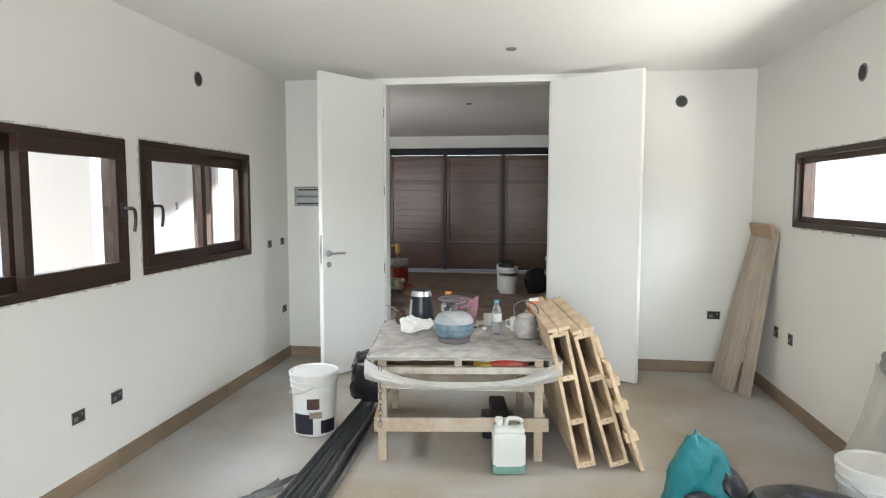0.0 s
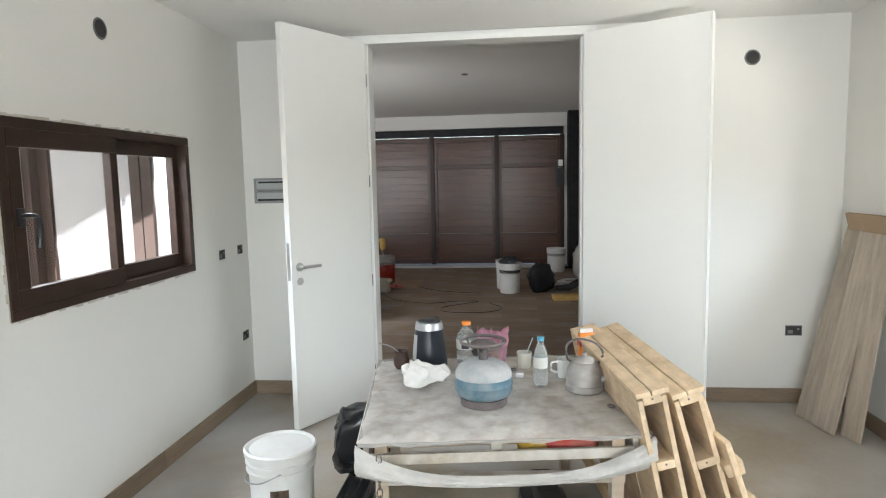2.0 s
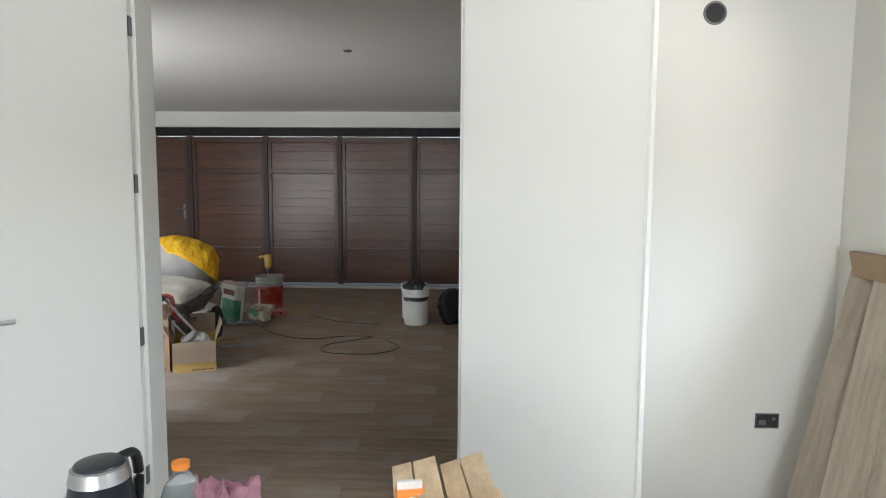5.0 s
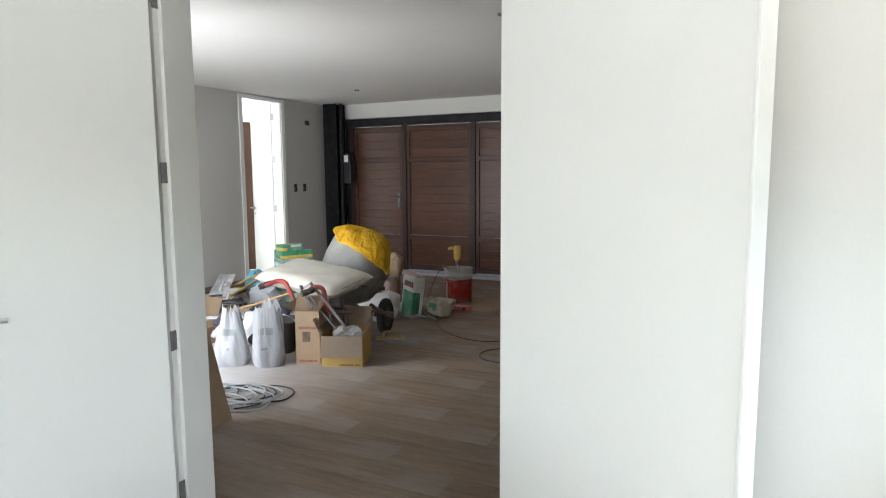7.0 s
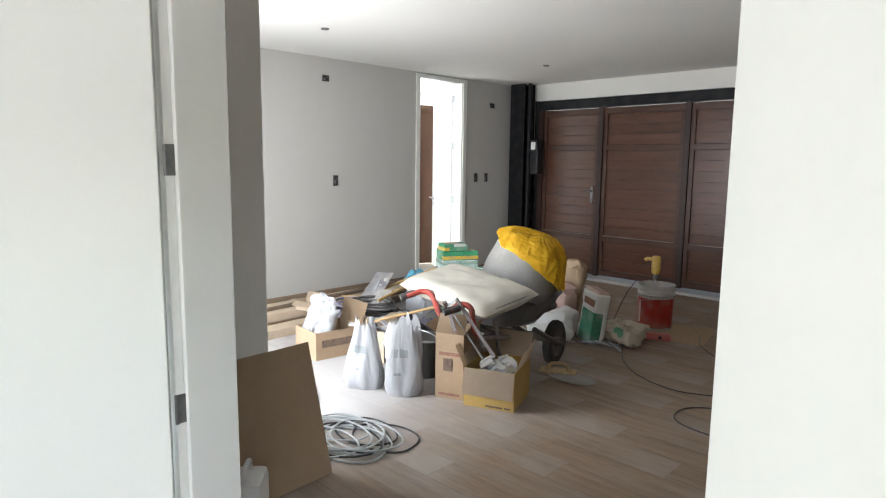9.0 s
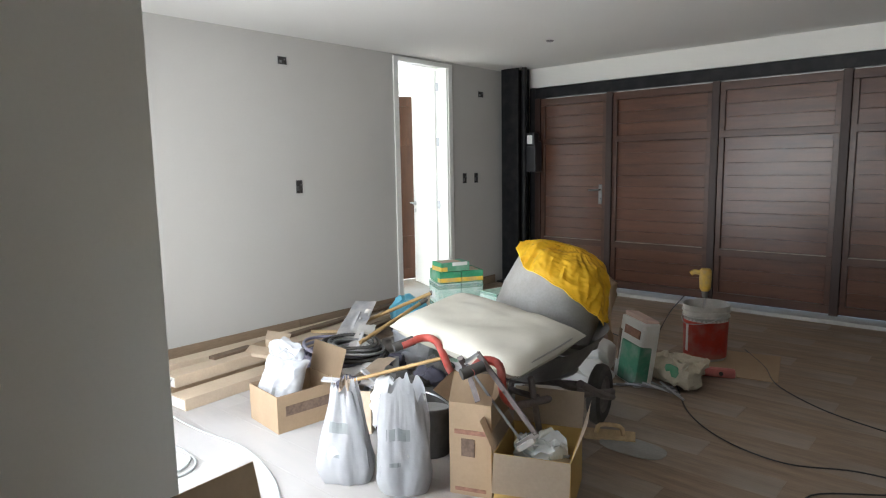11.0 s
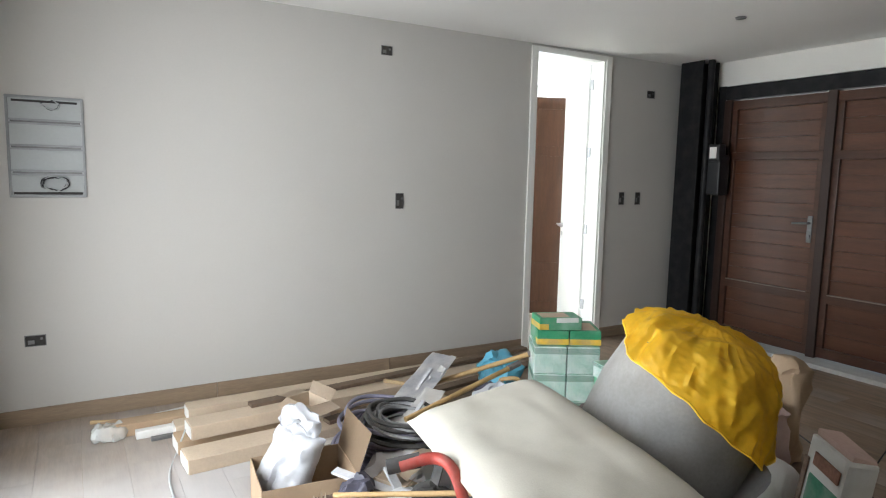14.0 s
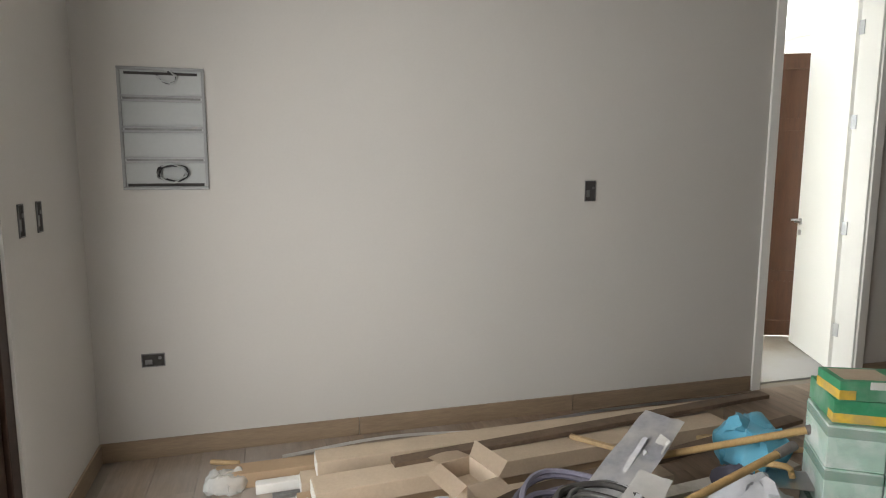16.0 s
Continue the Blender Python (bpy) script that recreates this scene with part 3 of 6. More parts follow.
for x, y in ((-4.64, 11.66), (0.60, 11.66)):
    o = thing("gate_opener", "black gate motor box with white label", "gate motor", pose(x, y, 1.34), group="gate motors")
    part("case", bx((-0.065, -0.06, 0), (0.065, 0.08, 0.36), 0.015), "blackplastic", o)
    part("lid", bx((-0.06, -0.075, 0.3), (0.06, 0.03, 0.46), 0.02), "blackplastic", o)
    part("sticker", bx((-0.035, -0.079, 0.33), (0.035, -0.0755, 0.43)), "white", o, "white paper sticker")

# baseboards of wood-look tile
def baseboard(name, axis, at, out, a0, a1, z=0.0):
    b = tagged(thing(name, "wood-look tile baseboard", "baseboard"), kind="structure")
    n = max(1, round((a1 - a0) / 1.2))
    for i in range(n):
        p, q = a0 + (a1 - a0) * i / n + 0.0015, a0 + (a1 - a0) * (i + 1) / n - 0.0015
        lo, hi = sorted((at, at + out * 0.012))
        part("baseboard_tile", bx((p, lo, z), (q, hi, 0.095), 0.002) if axis == "y" else bx((lo, p, z), (hi, q, 0.095), 0.002), "base", b)


baseboard("baseboard_west", "x", XL, 1, -2.98, YB)
baseboard("baseboard_east", "x", XR, -1, -2.98, YB)
baseboard("baseboard_north_a", "y", YB, -1, XL + 0.013, -1.2)
baseboard("baseboard_north_b", "y", YB, -1, 0.37, XR - 0.013)
baseboard("baseboard_garage_west_a", "x", X2, 1, Y2, 9.835)
baseboard("baseboard_garage_west_b", "x", X2, 1, 10.735, 11.5)
baseboard("baseboard_patio", "y", Y2, 1, X2 + 0.013, -4.2)


# wall boxes left open for sockets and switches
def wall_box(m, w=0.07, h=0.1, label="open metal wall box without cover", group="open wall boxes"):
    """An open box in a wall; local y points into the room."""
    o = thing("wall_box", label, "outlet box", m, group)
    bm = B()
    for a, b in (((-w / 2, 0.0, -h / 2), (w / 2, 0.005, -h / 2 + 0.004)), ((-w / 2, 0.0, h / 2 - 0.004), (w / 2, 0.005, h / 2)), ((-w / 2, 0.0, -h / 2), (-w / 2 + 0.004, 0.005, h / 2)), ((w / 2 - 0.004, 0.0, -h / 2), (w / 2, 0.005, h / 2))):
        box(bm, a, b)
    part("rim", bm, "dull", o)
    # flat plate on the wall, the shade of the hollow put into its colour
    part("back", bx((-w / 2 + 0.003, 0.0005, -h / 2 + 0.003), (w / 2 - 0.003, 0.0025, h / 2 - 0.003)), "dark", o)
    part("knockout", lathe(B(), [(0, 0), (0.008, 0), (0.008, 0.002), (0, 0.002)], 10, pose(-0.28 * w, 0.0025, 0.15 * h, -90)), "dull", o)
    bm = bx((0.05 * w, 0.0025, -0.3 * h), (0.35 * w, 0.004, 0.05 * h))
    part("lug", bm, "dull", o)
    return o


def on_west(y, z, x=XL):
    return pose(x + 0.0005, y, z, 0, 0, -90)


def on_east(y, z):
    return pose(XR - 0.0005, y, z, 0, 0, 90)


def on_north(x, z):
    return pose(x, YB - 0.0005, z, 0, 0, 180)


for y, z in ((2.66, 0.37), (2.94, 0.38), (5.17, 0.45)):
    wall_box(on_west(y, z), 0.085, 0.06)
for y, z in ((4.89, 1.035), (5.15, 1.04)):
    wall_box(on_west(y, z), 0.07, 0.06)
wall_box(on_north(1.60, 0.475), 0.1, 0.065)
for y in (4.67, 4.42):
    wall_box(on_east(y, 0.48), 0.07, 0.075)
wall_box(on_west(8.665, 1.275, X2), 0.065, 0.115)
wall_box(on_west(8.55, 2.34, X2), 0.085, 0.065)
wall_box(on_west(11.25, 2.25, X2), 0.095, 0.065)
for y in (10.94, 11.15):
    wall_box(on_west(y, 1.29, X2), 0.065, 0.115)
wall_box(on_west(6.37, 0.49, X2), 0.105, 0.065)
for x in (-4.36, -4.54):
    wall_box(pose(x, Y2 + 0.0005, 1.23, 0, 0, 0), 0.05, 0.115)


def pipe_hole(m, r=0.045):
    """A round duct left open in a wall; local y points into the room."""
    o = thing("pipe_hole", "round open pipe end in wall", "pipe hole", m, "pipe holes")
    bm = lathe(B(), [(r - 0.006, 0.0), (r - 0.006, 0.004), (r, 0.004), (r + 0.003, 0.0)], 24, pose(0, 0, 0, -90))
    part("pipe_rim", bm, "dull", o, smooth=True)
    # flat disc coloured dark for the shade inside the pipe
    part("pipe_inside", lathe(B(), [(0, 0.0008), (r - 0.005, 0.0008), (r - 0.005, 0.002), (0, 0.0015)], 24, pose(0, 0, 0, -90)), "dark", o)


pipe_hole(on_west(3.85, 2.175))
pipe_hole(on_north(1.30, 2.18))
pipe_hole(on_east(3.66, 2.08))


def breaker_box(m, w, h, rows, wires):
    o = thing("breaker_box", "open recessed distribution box without cover", "electric panel", m)
    bm = B()
    for a, b in (((-w / 2, 0, -h / 2), (w / 2, 0.012, -h / 2 + 0.014)), ((-w / 2, 0, h / 2 - 0.014), (w / 2, 0.012, h / 2)), ((-w / 2, 0, -h / 2 + 0.014), (-w / 2 + 0.014, 0.012, h / 2 - 0.014)), ((w / 2 - 0.014, 0, -h / 2 + 0.014), (w / 2, 0.012, h / 2 - 0.014))):
        box(bm, a, b, 0.003)
    part("rim", bm, "railgrey", o)
    part("back_plate", bx((-w / 2 + 0.012, 0.0005, -h / 2 + 0.012), (w / 2 - 0.012, 0.002, h / 2 - 0.012)), "pvcgrey", o)
    for i in range(rows):
        z = -h / 2 + h * (i + 1) / (rows + 1)
        part("rail", bx((-w / 2 + 0.005, 0.004, z + 0.004), (w / 2 - 0.005, 0.012, z + 0.014), 0.001), "railgrey", o)
        part("rail", bx((-w / 2 + 0.005, 0.004, z - 0.016), (w / 2 - 0.005, 0.012, z - 0.006), 0.001), "railgrey", o)
        part("rail_gap", bx((-w / 2 + 0.02, 0.003, z - 0.006), (w / 2 - 0.02, 0.005, z + 0.004)), "dull", o)
    part("slot", bx((-w / 2 + 0.03, 0.002, h / 2 - 0.034), (w / 2 - 0.03, 0.0035, h / 2 - 0.022)), "dark", o)
    part("dirt", crumple(bx((-w / 2 + 0.02, 0.002, -h / 2 + 0.016), (w / 2 - 0.02, 0.0035, -h / 2 + 0.03)), 0.002, 40), "dark", o)
    rng = random.Random(4)
    for cz, n, s in wires:
        for k in range(n):
            a0 = rng.uniform(0, 6)
            pts = [(-0.03 + 0.045 * s * math.cos(a0 + t) + rng.uniform(-0.008, 0.008), 0.012 + 0.004 * k % 0.02, cz + 0.028 * s * math.sin(a0 + t) + rng.uniform(-0.006, 0.006)) for t in np.linspace(0, 5.2, 9)]
            part("wire", tube(B(), pts, 0.004, 6, 3), ("blackplastic", "pvcgrey", "dull")[k % 3], o, "loose electric wire", smooth=True)


breaker_box(pose(X2, 6.475, 1.58, 0, 0, -90), 0.37, 0.555, 3, ((0.235, 2, 0.9), (-0.2, 7, 1.35)))
breaker_box(pose(-1.76, YB, 1.425, 0, 0, 180), 0.32, 0.17, 1, ())

# ceiling roses
def ceiling_hook(x, y, z):
    o = thing("ceiling_outlet", "small capped ceiling lamp outlet", "lamp outlet", pose(x, y, z), "ceiling outlets")
    part("cap", lathe(B(), [(0, -0.012), (0.03, -0.01), (0.036, 0)], 20), "dull", o, smooth=True)


ceiling_hook(-0.01, 4.36, H1)
ceiling_hook(-0.65, 7.72, H2)
ceiling_hook(-3.9, 7.71, H2)
ceiling_hook(-3.66, 10.45, H2)


# ---- loose things: materials ----
M["card"] = mat("cardboard", (0.35, 0.25, 0.16), 0.85, var=0.1, scale=6, fine=70, bump=0.1, rnd=0.1, stain=(0.3, 0.21, 0.13), stain_amt=0.3, stain_scale=5)
M["cardlight"] = mat("pale_cardboard", (0.46, 0.37, 0.275), 0.85, var=0.1, scale=6, fine=70, bump=0.1)
M["cardyellow"] = mat("ochre_carton", (0.46, 0.31, 0.1), 0.7, var=0.1, scale=6, fine=70, bump=0.06)
M["ink"] = mat("faded_ink", (0.16, 0.11, 0.08), 0.8, var=0.3, scale=30)
M["inkred"] = mat("faded_red_ink", (0.26, 0.13, 0.09), 0.8, var=0.3, scale=30)
M["rawwood"] = mat("raw_pine", (0.5, 0.36, 0.2), 0.75, var=0.25, scale=5, fine=40, stretch=(7, 1, 7), bump=0.25, rnd=0.15)
M["palletwood"] = mat("pallet_pine", (0.66, 0.51, 0.34), 0.75, var=0.2, scale=5, fine=40, stretch=(7, 1, 7), bump=0.25, rnd=0.12, stain=(0.33, 0.2, 0.1), stain_amt=0.4, stain_scale=9)
M["tablewood"] = mat("grimy_table_wood", (0.44, 0.345, 0.25), 0.85, var=0.3, scale=6, fine=40, bump=0.3, stain=(0.5, 0.46, 0.4), stain_amt=0.7, stain_scale=8)
M["greywood"] = mat("dusty_plywood", (0.4, 0.35, 0.28), 0.85, var=0.25, scale=7, fine=50, stretch=(1, 1, 1), bump=0.3, stain=(0.62, 0.59, 0.54), stain_amt=0.85, stain_scale=7)
M["dustcloth"] = mat("dusty_cloth", (0.9, 0.86, 0.81), 0.95, var=0.14, scale=6, fine=38, bump=0.12, stain=(0.36, 0.25, 0.16), stain_amt=0.4, stain_scale=13)
M["filmwhite"] = mat("folded_plastic_film", (0.84, 0.82, 0.78), 0.35, var=0.12, scale=14, bump=0.5, alpha=0.88)
M["tilewood"] = mat("greyish_wood_tile", (0.39, 0.33, 0.265), 0.55, var=0.25, scale=4, fine=30, stretch=(9, 9, 1), bump=0.1, rnd=0.12)
M["pailgrey"] = mat("crusted_plastic", (0.5, 0.48, 0.45), 0.7, var=0.15, scale=8, bump=0.4, stain=(0.3, 0.28, 0.26), stain_amt=0.7, stain_scale=8)
M["film"] = mat("plastic_film", (0.72, 0.7, 0.66), 0.3, var=0.1, scale=10, bump=0.5, alpha=0.62)
M["clearfilm"] = mat("clear_wrap", (0.82, 0.86, 0.85), 0.2, var=0.06, scale=12, bump=0.7, alpha=0.42)
M["wplastic"] = mat("white_plastic", (0.68, 0.68, 0.66), 0.4, var=0.05, scale=5, bump=0.06, stain=(0.5, 0.46, 0.4), stain_amt=0.3, stain_scale=8)
M["wbag"] = mat("white_bag_plastic", (0.58, 0.58, 0.59), 0.4, var=0.04, scale=9, fine=50, bump=0.5)
M["thinbag"] = mat("thin_white_plastic", (0.52, 0.53, 0.55), 0.3, var=0.12, scale=9, fine=50, bump=0.6, alpha=0.75)
M["rag"] = mat("white_rag", (0.72, 0.7, 0.66), 0.95, var=0.08, scale=20, fine=150, bump=0.6)
M["canvas"] = mat("cream_sack", (0.5, 0.475, 0.405), 0.9, var=0.08, scale=7, fine=200, bump=0.35, stain=(0.42, 0.39, 0.33), stain_amt=0.4, stain_scale=6)
M["cement"] = mat("cement_dust", (0.3, 0.29, 0.275), 0.95, var=0.2, scale=6, fine=80, bump=0.4, stain=(0.2, 0.19, 0.17), stain_amt=0.6, stain_scale=5)
M["yellow"] = mat("yellow_tarp", (0.92, 0.58, 0.03), 0.5, var=0.1, scale=5, fine=60, bump=0.25)
M["navy"] = mat("navy_print", (0.05, 0.048, 0.068), 0.5, var=0.1)
M["teal"] = mat("teal_fabric", (0.012, 0.17, 0.19), 0.6, var=0.2, scale=8, bump=0.3)
M["gasblue"] = mat("worn_blue_paint", (0.09, 0.17, 0.215), 0.6, var=0.2, scale=9, bump=0.2, stain=(0.36, 0.37, 0.37), stain_amt=0.45, stain_scale=14)
M["gasdust"] = mat("dust_on_blue_paint", (0.44, 0.44, 0.43), 0.9, var=0.15, scale=12, bump=0.25, stain=(0.24, 0.29, 0.31), stain_amt=0.5, stain_scale=12)
M["rust"] = mat("dusty_iron", (0.17, 0.145, 0.14), 0.7, 0.3, var=0.3, scale=14, bump=0.3)
M["alu"] = mat("dull_aluminium", (0.42, 0.4, 0.38), 0.55, 0.5, var=0.2, scale=8, bump=0.2, stain=(0.2, 0.18, 0.16), stain_amt=0.6, stain_scale=12)
M["kettle"] = mat("dark_blue_kettle", (0.014, 0.018, 0.024), 0.3, var=0.2, scale=8, bump=0.1)
M["clear"] = mat("clear_bottle", (0.85, 0.9, 0.92), 0.1, var=0.02, trans=0.85, bump=0.05, ior=1.2)
M["water"] = mat("green_liquid", (0.17, 0.31, 0.26), 0.2, var=0.05, bump=0)
M["milky"] = mat("milky_plastic", (0.6, 0.61, 0.56), 0.35, var=0.06, scale=6, bump=0.06)
M["orange"] = mat("orange_plastic", (0.8, 0.25, 0.04), 0.4, var=0.05, bump=0.03)
M["blue"] = mat("blue_plastic", (0.1, 0.34, 0.46), 0.4, var=0.05, bump=0.03)
M["pink"] = mat("pink_wrapper", (0.6, 0.32, 0.4), 0.35, var=0.3, scale=22, bump=0.4)
M["red"] = mat("red_paint", (0.52, 0.05, 0.03), 0.5, var=0.15, scale=9, bump=0.15, stain=(0.4, 0.34, 0.3), stain_amt=0.35, stain_scale=10)
M["redframe"] = mat("worn_red_steel", (0.4, 0.055, 0.04), 0.5, 0.2, var=0.2, scale=12, bump=0.2, stain=(0.3, 0.26, 0.23), stain_amt=0.4, stain_scale=14)
M["brown"] = mat("dark_gourd", (0.05, 0.028, 0.02), 0.6, var=0.2, scale=12)
M["rubber"] = mat("dusty_rubber", (0.06, 0.056, 0.052), 0.85, var=0.25, scale=14, bump=0.3)
M["green"] = mat("green_carton", (0.04, 0.25, 0.12), 0.55, var=0.2, scale=9, bump=0.1, stain=(0.36, 0.44, 0.38), stain_amt=0.45, stain_scale=9)
M["mint"] = mat("wrapped_green_carton", (0.3, 0.5, 0.39), 0.35, var=0.25, scale=12, bump=0.5, stain=(0.74, 0.79, 0.75), stain_amt=0.9, stain_scale=10)
M["boxfilm"] = mat("clear_box_film", (0.86, 0.9, 0.88), 0.18, var=0.06, scale=12, bump=0.9, alpha=0.26)
M["kraftred"] = mat("pinkish_sack_paper", (0.5, 0.36, 0.31), 0.85, var=0.12, scale=9, bump=0.4)
M["conduit"] = mat("grey_violet_conduit", (0.2, 0.19, 0.25), 0.5, var=0.15, bump=0.05)
M["handlewood"] = mat("yellow_handle_wood", (0.4, 0.26, 0.11), 0.6, var=0.2, scale=5, fine=40, stretch=(4, 4, 1), bump=0.15)
M["foam"] = mat("yellow_foam", (0.55, 0.36, 0.12), 0.95, var=0.2, scale=14, bump=0.5)
M["toolpink"] = mat("faded_red_tool", (0.5, 0.15, 0.14), 0.55, var=0.2, scale=12)
M["toolyellow"] = mat("yellow_tool", (0.62, 0.4, 0.06), 0.45, var=0.2, scale=14, stain=(0.3, 0.26, 0.2), stain_amt=0.4, stain_scale=20)
M["shiny"] = mat("shiny_black_vinyl", (0.015, 0.015, 0.017), 0.16, var=0.1, bump=0.03)
M["brass"] = mat("drill_bag", (0.5, 0.45, 0.35), 0.8, var=0.15, scale=8, bump=0.4)


def pail(m, label, body="wplastic", r=0.145, h=0.37, lid=True, bands=(), name="bucket", filled=None):
    """A plastic pail with collar ribs, bail handle and lid or rim."""
    o = thing(name, label, "bucket", m)
    rb = r * 0.88
    pr = [(0, 0), (rb - 0.006, 0), (rb, 0.006), (r - 0.012, h * 0.78), (r, h * 0.785), (r, h * 0.80), (r - 0.008, h * 0.81), (r - 0.006, h * 0.87), (r + 0.002, h * 0.875), (r + 0.002, h * 0.89), (r - 0.006, h * 0.9), (r - 0.002, h)]
    if not lid:
        pr += [(r + 0.004, h), (r + 0.004, h - 0.006), (r - 0.008, h - 0.004), (rb - 0.005, 0.03), (0, 0.03)]
    part("body", lathe(B(), pr, 40), body, o, smooth=True)
    if lid:
        part("lid", lathe(B(), [(r + 0.005, h - 0.014), (r + 0.007, h + 0.004), (r - 0.002, h + 0.01), (r - 0.012, h + 0.006), (r - 0.016, h + 0.002), (0, h + 0.003)], 40), body, o, smooth=True)
    if filled:
        part("content", lathe(B(), [(0, h * 0.8), (r * 0.94, h * 0.8), (r * 0.9, h * 0.6), (0, h * 0.6)], 28), filled, o)
    for z0, z1, material, a0, a1 in bands:
        def f(u, v, z0=z0, z1=z1, a0=a0, a1=a1):
            a, z = radians(a0 + (a1 - a0) * u), z0 + (z1 - z0) * v
            rr = rb + (r - 0.012 - rb) * z / (h * 0.78) + 0.003
            return (rr * math.cos(a), rr * math.sin(a), z)
        part("label_print", sheet(f, max(12, int((a1 - a0) / 4.5)), 2, 0.0006), material, o)
    part("bail", tube(B(), [(-r - 0.006, 0, h * 0.84), (-r * 0.8, -r * 0.62, h * 0.72), (0, -r * 1.04, h * 0.66), (r * 0.8, -r * 0.62, h * 0.72), (r + 0.006, 0, h * 0.84)], 0.003, 6, 6), "galv", o, "thin wire handle", smooth=True)
    return o


def carton(m, label, w, d, h, material="card", flaps=(40, 60, 110, 120), open_top=True, tape=None, t=0.004, prints=(), name="cardboard_box", skirt=None):
    """A carton standing on its base, with open flaps and a hollow inside. flaps: turn outwards in degrees of front, right, back, left."""
    o = thing(name, label, "box", m)
    bm = bx((-w / 2, -d / 2, 0), (w / 2, d / 2, t))
    part("bottom", bm, material, o)
    for nm, a, b in (("side_panel", (-w / 2, -d / 2, t), (w / 2, -d / 2 + t, h)), ("side_panel", (-w / 2, d / 2 - t, t), (w / 2, d / 2, h)), ("side_panel", (-w / 2, -d / 2 + t, t), (-w / 2 + t, d / 2 - t, h)), ("side_panel", (w / 2 - t, -d / 2 + t, t), (w / 2, d / 2 - t, h))):
        part(nm, bx(a, b), material, o)
    if open_top:
        for k, (ang, ln, L, off) in enumerate(zip(flaps, (d * 0.45, w * 0.45, d * 0.45, w * 0.45), (w, d, w, d), (d / 2, w / 2, d / 2, w / 2))):
            if ang is None:
                continue
            mm = pose(0, 0, h, 0, 0, (0, 90, 180, 270)[k]) @ pose(0, -off, 0, 90 + ang, 0, 0)
            def f(u, v, L=L, ln=ln, k=k):
                return (-L / 2 + L * u, ln * v, 0.008 * math.sin(3.1 * u + k) * v)
            b = sheet(f, 6, 3, 0.003)
            bmesh.ops.transform(b, matrix=mm, verts=b.verts)
            part("flap", b, skirt or material, o)
    else:
        part("top_panel", bx((-w / 2, -d / 2, h - t), (w / 2, d / 2, h)), material, o)
    for a, b, mt in prints:
        part("print", bx(a, b), mt, o)
    return o


# ---- workroom ----
T = pose(-0.69, 3.18, 0, 0, 0, 8)
tb = thing("work_table", "rough low worktable of raw boards covered with dust", "table", T)
TZ = 0.585
for i in range(5):
    part("top_board", crumple(bx((0.0, 0.19 * i + 0.002, TZ - 0.022), (0.99, 0.19 * i + 0.187, TZ - 0.002), 0.003), 0.0015, 5, i), "greywood", tb)
for x in (0.04, 0.88):
    for y in (0.03, 0.87):
        part("leg", bx((x, y, 0), (x + 0.045, y + 0.05, TZ - 0.022), 0.003), "tablewood", tb)
for y in (0.012, 0.92):
    part("lower_rail", bx((0.02, y, 0.17), (0.955, y + 0.018, 0.245), 0.003), "tablewood", tb)
    part("apron", bx((0.02, y, TZ - 0.1), (0.955, y + 0.018, TZ - 0.062), 0.003), "greywood", tb)
for x in (0.0, 0.46, 0.955):
    part("bearer", bx((x, 0.031, TZ - 0.1), (x + 0.022, 0.919, TZ - 0.023), 0.003), "greywood", tb)
for y in (0.2, 0.36, 0.52, 0.68):
    part("lower_slat", bx((0.023, y, TZ - 0.12), (0.95, y + 0.09, TZ - 0.101), 0.003), "tablewood", tb)
for x in (0.018, 0.925):
    part("side_rail", bx((x, 0.08, 0.19), (x + 0.02, 0.87, 0.25), 0.003), "rawwood", tb)
part("brace", bar(B(), (0.06, 0.045, 0.42), (0.93, 0.05, 0.4), 0.03, 0.035), "greywood", tb)
part("brace", bx((0.45, 0.03, TZ - 0.11), (0.49, 0.07, TZ - 0.024), 0.003), "greywood", tb)
# plastic film, taped over the top and sagging in front
cv = thing("plastic_cover", "torn translucent plastic film draped over table", "plastic sheet", T)
def cover(u, v):
    x = -0.012 + 1.014 * u
    if v < 0.8:
        y = 0.97 - 0.995 * v / 0.8
        return (x, y, TZ + 0.003 + 0.003 * noise.noise((x * 7, y * 7, 1)))
    w = (v - 0.8) / 0.2
    return (x, -0.026 - 0.006 * noise.noise((x * 14, w * 4, 5)), TZ - 0.002 - (0.014 + 0.01 * noise.noise((x * 9, 2, 7))) * w)
part("film_top", sheet(cover, 40, 30, 0.0008), "film", cv, smooth=True)
def swag(u, v):
    x = -0.02 + 1.03 * u
    k = 1 - abs(2 * u - 1) ** 3.0
    top = TZ - 0.004 - 0.125 * k
    wide = 0.11 - 0.072 * k
    f = 0.012 * noise.noise((x * 10, v * 5, 8)) + 0.006 * noise.noise((x * 30, v * 9, 4))
    return (x + 0.5 * f, -0.032 - 0.035 * math.sin(math.pi * v) - f, top - wide * v + 0.4 * f)
part("film_swag", sheet(swag, 60, 12, 0.0008), "filmwhite", cv, "gathered hem of the film", smooth=True)
# a narrower dusty crust on the film
tc_ = thing("table_cloth", "dusty cloth lying on the worktable", "cloth", T)
part("cloth", sheet(lambda u, v: (-0.016 + 1.022 * u, -0.032 + 0.99 * v, TZ + 0.0125 + 0.004 * noise.noise((u * 9, v * 9, 2)) - 0.012 * max(abs(2 * u - 1), abs(2 * v - 1)) ** 14), 44, 44, 0.0015), "dustcloth", tc_, smooth=True)
TT = TZ + 0.0155
ch = thing("chain", "short rusty chain hanging from table corner", "chain", T @ pose(0.06, -0.036, 0.53))
